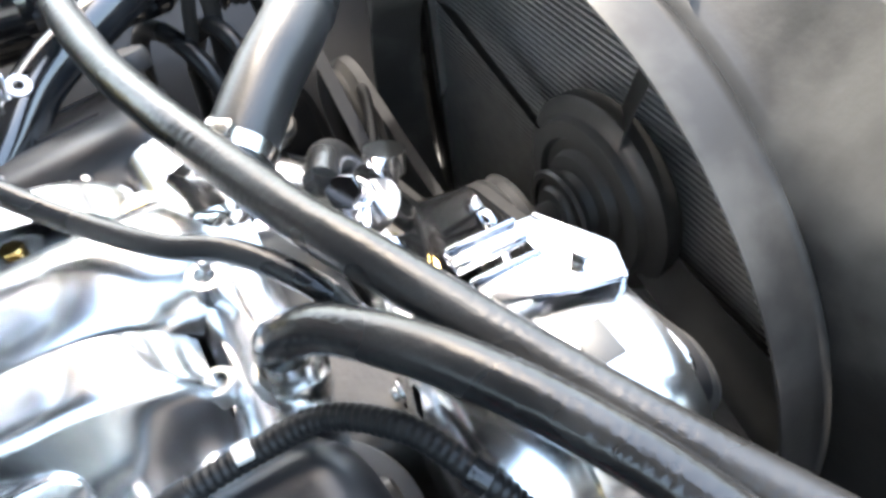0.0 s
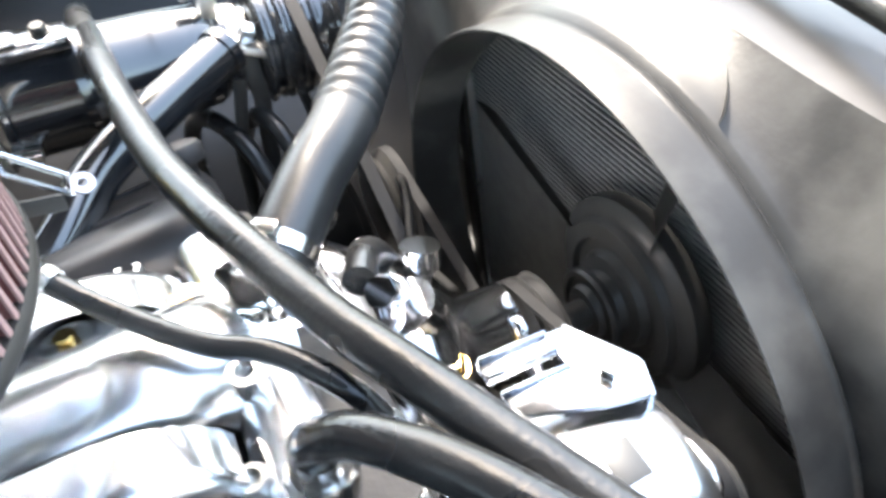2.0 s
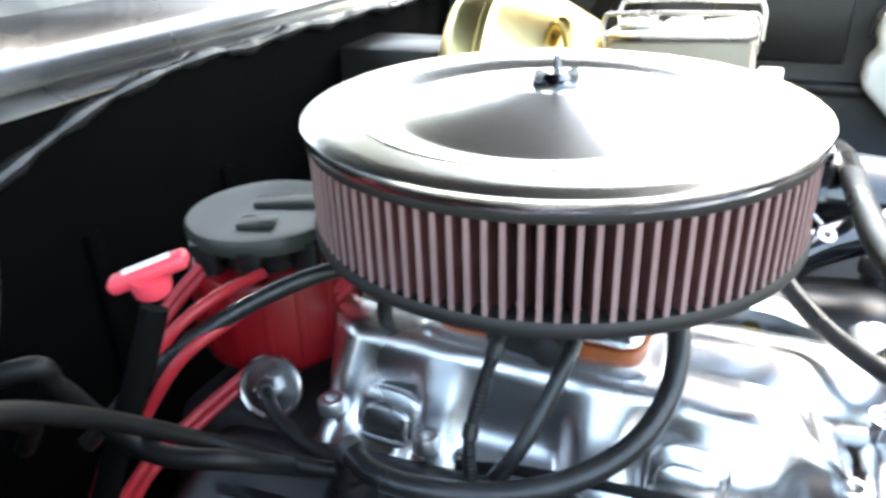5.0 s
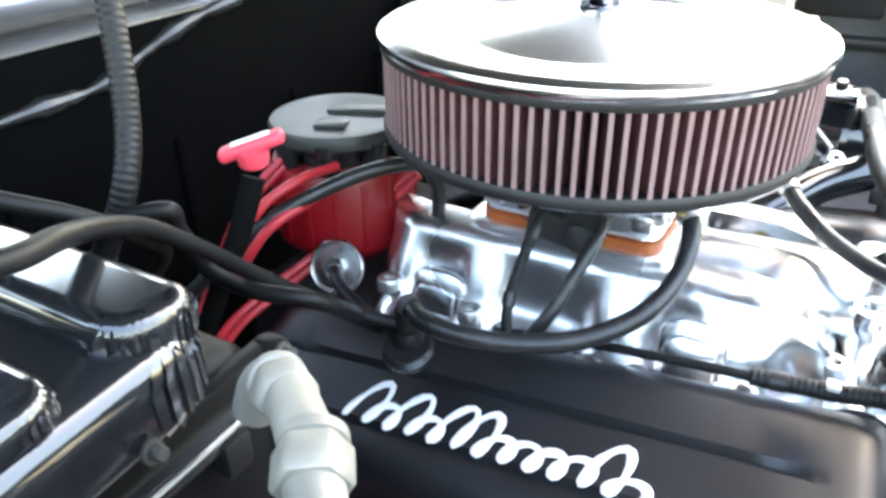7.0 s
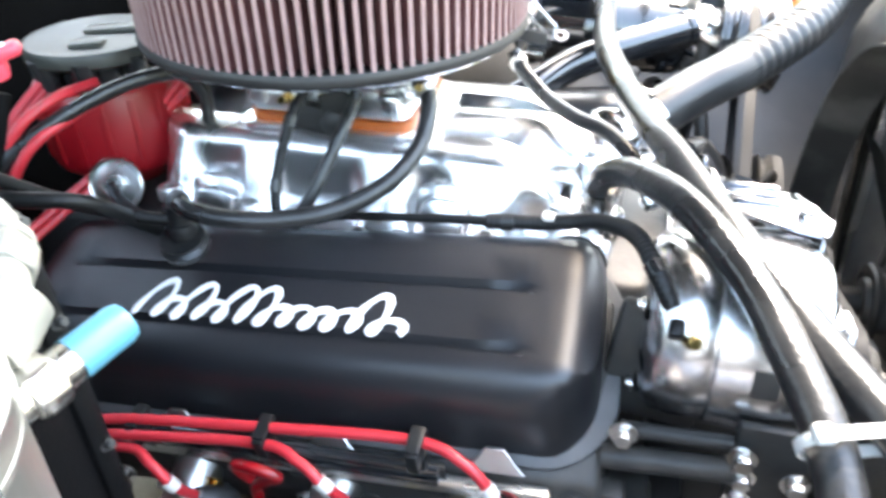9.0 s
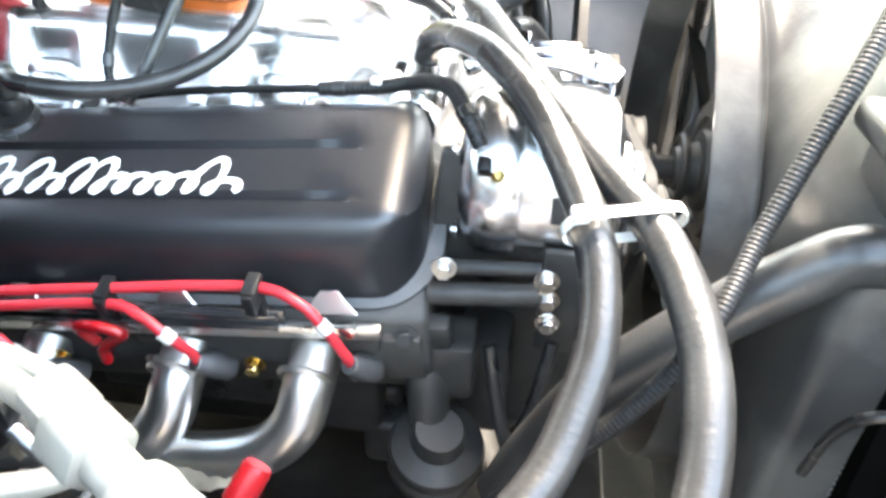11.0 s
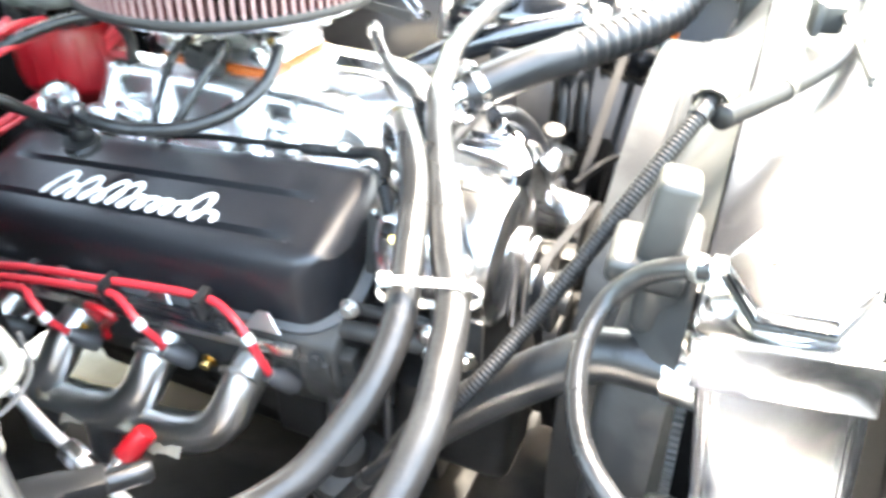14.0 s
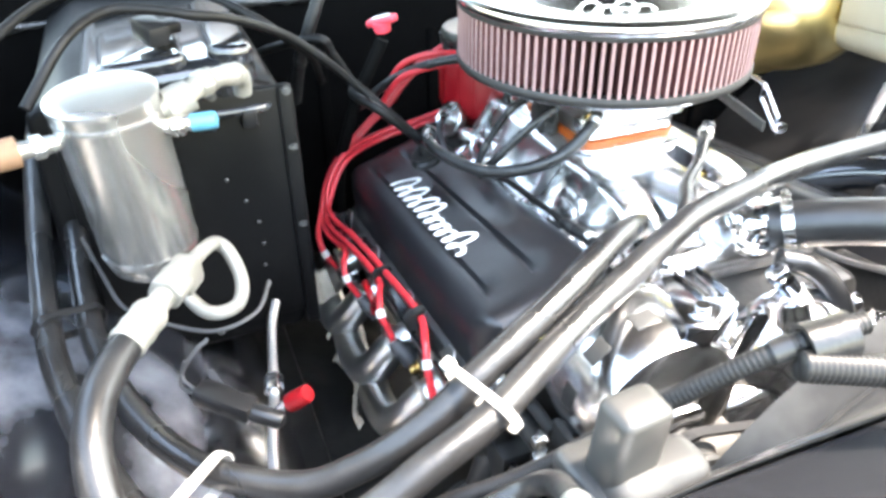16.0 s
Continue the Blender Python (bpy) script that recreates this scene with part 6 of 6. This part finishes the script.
box(bm, (0.178, 0.091, 0.012), (0.016, 0.50, 1.066), (0, -3, 0), bevel=0.004)
for k in range(3):
    box(bm, (0.045, 0.055, 0.010), (-0.040 + 0.056 * k, 0.50, 1.074), (0, -3, 0), bevel=0.004)
part("lid", bm, M["steel"], mc, "pressed steel lid")
bm = bmesh.new()
sweep(bm, spline([(-0.073, 0.455, 1.05), (-0.073, 0.452, 1.085), (-0.05, 0.45, 1.092), (0.08, 0.45, 1.096), (0.105, 0.455, 1.09), (0.108, 0.46, 1.05)], 6), 0.0028, 10)
sweep(bm, spline([(-0.073, 0.545, 1.05), (-0.073, 0.548, 1.085), (-0.05, 0.55, 1.092), (0.08, 0.55, 1.096), (0.105, 0.545, 1.09), (0.108, 0.54, 1.05)], 6), 0.0028, 10)
part("bail_wire", bm, M["steel"], mc)
bm = bmesh.new()
lathe(bm, [(0, -0.12), (0.034, -0.12), (0.036, -0.08), (0.036, 0.10), (0.030, 0.115), (0, 0.115)], (0.02, 0.50, 0.985), "x", 32)
part("cylinder", bm, M["beige"], mc)
bm = bmesh.new()
box(bm, (0.03, 0.05, 0.03), (0.125, 0.485, 1.010), bevel=0.004)
box(bm, (0.03, 0.03, 0.014), (0.140, 0.470, 0.998), bevel=0.003)
part("valve_block", bm, M["steel"], mc)
jg = thing("washer_bottle", "milky plastic washer bottle on the inner fender", "washer bottle")
bm = bmesh.new()
prism(bm, [(0.300, 0.895), (0.388, 0.895), (0.392, 0.985), (0.378, 1.000), (0.386, 1.015), (0.386, 1.055), (0.370, 1.070), (0.268, 1.070), (0.256, 1.055), (0.256, 1.015), (0.264, 1.000), (0.248, 0.985), (0.246, 0.950)], 0.09, Matrix.Translation((0, 0.835, 0)) @ pose(0, 0, 0, 90, 0, 0), 0.010, 3)
part("bottle", bm, M["jug"], jg)
bm = bmesh.new()
lathe(bm, [(0, 0), (0.026, 0), (0.027, 0.012), (0.020, 0.018), (0, 0.018)], (0.320, 0.79, 1.068), "z", 28)
part("cap", bm, M["boot"], jg, "grey screw cap")
part("tube", tube([(0.320, 0.775, 1.085), (0.285, 0.76, 1.085), (0.255, 0.755, 1.06), (0.245, 0.758, 1.02)], 0.004, 8, 10), M["rubber"], jg)

# air-conditioning compressor: long gloss-black body, clamped neck, grooved clutch
ps = thing("compressor", "long glossy black air-conditioning compressor with a belt clutch", "compressor")
bm = bmesh.new()
lathe(bm, [(0, -0.002), (0.040, 0.0), (0.052, 0.006), (0.0555, 0.016), (0.0555, 0.092), (0.0570, 0.094), (0.0570, 0.104), (0.0555, 0.106), (0.0535, 0.170), (0.0510, 0.218), (0.046, 0.226), (0.041, 0.230), (0.041, 0.262), (0, 0.262)], (0.100, 0.410, 0.906), (1, 0, -0.045), 56)
part("body", bm, M["shine"], ps, angle=50)
for u, w in ((0.026, 0.006), (0.100, 0.004)):
    bm = bmesh.new()
    lathe(bm, [(0.0556, -w), (0.0585, -w), (0.0585, w), (0.0556, w)], (0.100 + u, 0.410, 0.906 - 0.045 * u), (1, 0, -0.045), 56, True)
    part("body_band", bm, M["shine"], ps)
# clutch: stacked grooved rims and a bare coil edge
bm = bmesh.new()
prof = [(0.030, 0.262), (0.050, 0.262)]
for k in range(4):
    u = 0.266 + 0.020 * k
    prof += [(0.0600 + 0.001 * k, u), (0.0635, u + 0.003), (0.0635, u + 0.006), (0.0590, u + 0.009), (0.0590, u + 0.013), (0.0625, u + 0.016)]
prof += [(0.0625, 0.346), (0.058, 0.350), (0.046, 0.350), (0.044, 0.344), (0.024, 0.344), (0.022, 0.352), (0, 0.352)]
lathe(bm, prof, (0.100, 0.410, 0.906), (1, 0, -0.045), 56)
part("clutch", bm, M["shine"], ps, "black grooved clutch pulley", angle=35)
# zinc clamp on the neck, with its bolt lugs
bm = bmesh.new()
lathe(bm, [(0.0412, -0.007), (0.0440, -0.007), (0.0440, 0.007), (0.0412, 0.007)], (0.347, 0.410, 0.895), (1, 0, -0.045), 40, True)
box(bm, (0.016, 0.020, 0.030), (0.332, 0.400, 0.953), (0, 12, 0), bevel=0.003)
box(bm, (0.030, 0.014, 0.007), (0.322, 0.398, 0.966), (0, -6, 10), bevel=0.002)
box(bm, (0.014, 0.014, 0.034), (0.352, 0.368, 0.922), (30, 25, 0), bevel=0.003)
box(bm, (0.040, 0.020, 0.008), (0.362, 0.362, 0.908), (0, 28, 0), bevel=0.002)
clp = part("neck_clamp", bm, M["steel"], ps, "bright zinc clamp")
for q in ((0.314, 0.398, 0.968), (0.340, 0.366, 0.925), (0.372, 0.360, 0.910)):
    bm = bmesh.new()
    bolt(bm, q, (0.1, -0.3, 1), 0.0045, 0.005)
    part("bolt", bm, M["steel"], clp)
# port block on top with a bolt and a zinc strap down its end
bm = bmesh.new()
box(bm, (0.062, 0.036, 0.016), (0.175, 0.392, 0.962), (0, 2, 0), bevel=0.004)
box(bm, (0.030, 0.026, 0.010), (0.150, 0.386, 0.972), (0, 2, 0), bevel=0.003)
part("port_block", bm, M["bright"], ps, "bright port block")
bm = bmesh.new()
bolt(bm, (0.185, 0.386, 0.970), (0, -0.2, 1), 0.007, 0.008)
part("port_bolt", bm, M["iron"], ps)
bm = bmesh.new()
box(bm, (0.014, 0.005, 0.105), (0.122, 0.346, 0.925), (-4, 8, 0), bevel=0.0015)
box(bm, (0.030, 0.020, 0.010), (0.130, 0.350, 0.880), (0, 8, 0), bevel=0.002)
part("end_strap", bm, M["steel"], ps, "bright end strap")
bm = bmesh.new()
lathe(bm, [(0, 0), (0.007, 0), (0.008, 0.016), (0.004, 0.022), (0, 0.022)], (0.462, 0.436, 0.928), (0.3, -0.1, 0.9), 14)
box(bm, (0.016, 0.010, 0.013), (0.457, 0.434, 0.928), bevel=0.003)
box(bm, (0.010, 0.010, 0.030), (0.456, 0.436, 0.912), bevel=0.002)
part("connector", bm, M["amber"], ps, "bright orange wire connector")
# hanging steel braces below the clamp
for pts, w in (((Vector((0.350, 0.366, 0.912)), Vector((0.352, 0.364, 0.86)), Vector((0.347, 0.362, 0.80)), Vector((0.335, 0.36, 0.70))), 0.009), ((Vector((0.336, 0.364, 0.885)), Vector((0.326, 0.362, 0.84)), Vector((0.315, 0.36, 0.80)), Vector((0.310, 0.36, 0.70))), 0.007)):
    bm = bmesh.new()
    for a, b in zip(pts, pts[1:]):
        sweep(bm, [a, b], w, 12)
    bm.transform(Matrix.Translation((0, 0.36, 0)) @ Matrix.Diagonal((1, 0.45, 1, 1)) @ Matrix.Translation((0, -0.36, 0)))
    part("brace", bm, M["clip"], ps, "dusty grey brace")
col = thing("compressor_support", "glossy blue-black support tube slanting across behind the engine", "tube")
part("tube", tube([(0.326, 0.345, 0.926), (0.258, 0.300, 0.915), (0.193, 0.258, 0.900), (0.146, 0.205, 0.880), (0.075, 0.150, 0.845)], 0.0205, 8, 28), M["shine"], col)
bm = bmesh.new()
lathe(bm, [(0.0207, -0.006), (0.0232, -0.005), (0.0236, 0.004), (0.0215, 0.006), (0, 0.006)], (0.326, 0.345, 0.926), (0.7, 0.45, 0.12), 24)
part("end_collar", bm, M["shine"], col)
# steering pump with belt-driven pulley on the far side
pp = thing("steering_pump", "black steering pump with a capped reservoir", "pump")
bm = bmesh.new()
lathe(bm, [(0, 0.33), (0.055, 0.33), (0.06, 0.34), (0.06, 0.42), (0.05, 0.43), (0, 0.43)], (-0.02, 0.305, 0.71), "x", 40)
part("reservoir", bm, M["dark"], pp)
bm = bmesh.new()
lathe(bm, [(0, 0.44), (0.06, 0.44), (0.066, 0.444), (0.058, 0.452), (0.066, 0.460), (0.05, 0.462), (0, 0.455)], (-0.004, 0.305, 0.71), "x", 40)
part("pulley", bm, M["iron"], pp)
bm = bmesh.new()
lathe(bm, [(0, 0), (0.010, 0), (0.010, 0.014), (0.0155, 0.016), (0.0160, 0.024), (0.013, 0.027), (0, 0.028)], (0.345, 0.205, 0.800), (0.1, -0.3, 0.9), 24)
part("filler_cap", bm, M["iron"], pp, "black ribbed cap")
hose("pump_hose", [(0.37, 0.28, 0.74), (0.36, 0.31, 0.82), (0.345, 0.36, 0.84), (0.33, 0.42, 0.78), (0.32, 0.46, 0.66)], 0.009, "dark hose off the steering pump")
hose("pump_hose", [(0.34, 0.28, 0.72), (0.325, 0.33, 0.81), (0.30, 0.40, 0.83), (0.28, 0.47, 0.78), (0.27, 0.50, 0.66)], 0.010, "dark hose curving by the far fender")
hose("wiring_cable", [(0.40, 0.12, 0.79), (0.43, 0.19, 0.80), (0.455, 0.27, 0.77), (0.47, 0.34, 0.68), (0.475, 0.36, 0.58)], 0.005, "blue-black cable by the radiator", "cable", material="cable")

# ---- coolant reservoir near the front corner ----
cr = thing("coolant_reservoir", "milky coolant reservoir with a black lettered cap", "coolant reservoir")
QX, QY, QZ = 0.586, -0.478, 0.893
bm = bmesh.new()
prism(bm, rounded(0.20, 0.11, 0.02), 0.20, pose(0.66, -0.515, 0.665), 0.012, 3)
lathe(bm, [(0, 0), (0.028, 0), (0.028, 0.035), (0, 0.035)], (QX, QY, 0.855), "z", 36)
part("bottle", bm, M["jug"], cr)
bm = bmesh.new()
lathe(bm, [(0.031, -0.018), (0.032, -0.004), (0.030, 0.002), (0.028, 0.004), (0, 0.005)], (QX, QY, QZ), "z", 48)
for a in (30, 210):
    box(bm, (0.026, 0.026, 0.016), m=Matrix.Translation((QX, QY, QZ - 0.006)) @ pose(0, 0, 0, 0, 0, a) @ pose(0.027, 0, 0), bevel=0.005)
capo = part("cap", bm, M["plastic"], cr, "black twist cap")
for k, w in enumerate(("ENGINE", "COOLANT", "ONLY")):
    cu = bpy.data.curves.new("word", "FONT")
    cu.body, cu.size, cu.align_x, cu.extrude = w, 0.0082, "CENTER", 0.0003
    ob = new("word", cu)
    ob.matrix_world = pose(QX, QY + 0.008 - 0.0092 * k, QZ + 0.0056, 0, 0, 4)
    me = bpy.data.meshes.new_from_object(ob)
    bpy.data.objects.remove(ob)
    ob = new("lettering", me)
    me.materials.append(M["letter"])
    ob.matrix_world = pose(QX, QY + 0.008 - 0.0092 * k, QZ + 0.0056, 0, 0, 4)
    ob.parent = capo

# splash shields below, with a narrow gap between
for x0, x1, nm in ((-0.46, 0.470, "splash_shield_1"), (0.492, 0.76, "splash_shield_2")):
    bm = bmesh.new()
    rows = []
    for i in range(13):
        x = x0 + (x1 - x0) * i / 12
        rows.append([bm.verts.new((x, y, z - 0.012 * (x0 > 0) + 0.012 * math.sin(3 * x + y * 9))) for y, z in ((-0.50, 0.53), (-0.46, 0.48), (-0.42, 0.46), (-0.36, 0.45), (-0.25, 0.43), (-0.10, 0.36), (0.10, 0.31), (0.36, 0.31), (0.46, 0.46))])
    for a, b in zip(rows, rows[1:]):
        for k in range(8):
            bm.faces.new((a[k], a[k + 1], b[k + 1], b[k]))
    plain(nm, bm, M["iron"], "dusty black splash shield below the engine", "splash shield")

# hood hinge on the driver side
hg = thing("hood_hinge", "black hood hinge with two long folded links", "hinge")
for a, b, w in (((-0.17, 0.79, 1.02), (0.235, 0.79, 1.875), 0.030), ((-0.11, 0.77, 1.03), (0.225, 0.77, 1.870), 0.024)):
    bm = bmesh.new()
    va, vb = Vector(a), Vector(b)
    d = vb - va
    box(bm, (d.length, 0.006, w), m=Matrix.Translation((va + vb) / 2) @ pose(0, 0, 0, 0, -math.degrees(math.atan2(d.z, d.x)), 0), bevel=0.002)
    part("link", bm, M["bay"], hg)
bm = bmesh.new()
bolt(bm, (-0.130, 0.787, 1.10), (0, -1, 0), 0.009, 0.010)
part("pivot", bm, M["steel"], hg)
# brace at the far front corner
bc = thing("fender_brace", "dark blue-black folded brace at the front corner", "brace")
bm = bmesh.new()
prism(bm, [(0.66, 0.78), (0.80, 0.74), (0.78, 0.56), (0.70, 0.58)], 0.05, pose(0, 0, 1.005), 0.006)
part("plate", bm, M["shine"], bc)
for x, y in ((0.70, 0.72), (0.74, 0.62)):
    bm = bmesh.new()
    bolt(bm, (x, y, 1.055), (0, 0, 1), 0.007, 0.006)
    part("bolt", bm, M["steel"], bc)
wr = thing("wiring_cable", "thin pale wires along the radiator top", "cable")
for k in range(2):
    part("strand", tube([(0.60, 0.46, 1.045 + 0.006 * k), (0.605, 0.36, 1.062), (0.625, 0.22, 1.052 - 0.004 * k), (0.65, 0.05, 1.044), (0.66, -0.10, 1.046 + 0.005 * k)], 0.0026, 10, 8), M["boot"], wr)
for y in (0.40, 0.10):
    cl = thing("wire_clip", "small grey wire clip on the radiator panel", "clip", "wire clips")
    bm = bmesh.new()
    box(bm, (0.030, 0.024, 0.028), (0.600 + (0.4 - y) * 0.1, y, 1.040), (0, 0, 12), bevel=0.004)
    part("body", bm, M["clip"], cl)
    bm = bmesh.new()
    box(bm, (0.008, 0.030, 0.034), (0.590 + (0.4 - y) * 0.1, y, 1.040), (0, 0, 12), bevel=0.002)
    part("strap", bm, M["boot"], cl)

# ragged scorched gasket hanging along the header
rg = random.Random(5)
gk = thing("header_gasket", "ragged pale scorched gasket strip along the header", "gasket")
for x0, x1, y, z in ((-0.02, 0.165, -0.362, 0.650), (-0.12, -0.02, -0.352, 0.640)):
    bm = bmesh.new()
    top, low = [], []
    n = 26
    for k in range(n + 1):
        u = k / n
        x = x0 + (x1 - x0) * u
        top.append(bm.verts.new((x, y + 0.012 * math.sin(5 * u) + rg.uniform(-0.002, 0.002), z + 0.046 * u + rg.uniform(-0.003, 0.002))))
        low.append(bm.verts.new((x + rg.uniform(-0.002, 0.002), y - 0.006 + 0.012 * math.sin(5 * u), z + 0.046 * u - rg.uniform(0.005, 0.014))))
    for k in range(n):
        bm.faces.new((top[k], top[k + 1], low[k + 1], low[k]))
    bmesh.ops.solidify(bm, geom=bm.faces[:], thickness=0.0012)
    part("strip", bm, M["scorched"], gk)
bx = thing("heat_shield", "pale folded heat shield beside the rear header tube", "heat shield")
bm = bmesh.new()
box(bm, (0.050, 0.006, 0.048), (-0.135, -0.366, 0.700), (8, -12, 25), bevel=0.001)
part("face", bm, M["scorched"], bx)
bm = bmesh.new()
box(bm, (0.006, 0.030, 0.044), (-0.114, -0.352, 0.698), (8, -12, 25), bevel=0.001)
part("flange", bm, M["scorched"], bx)
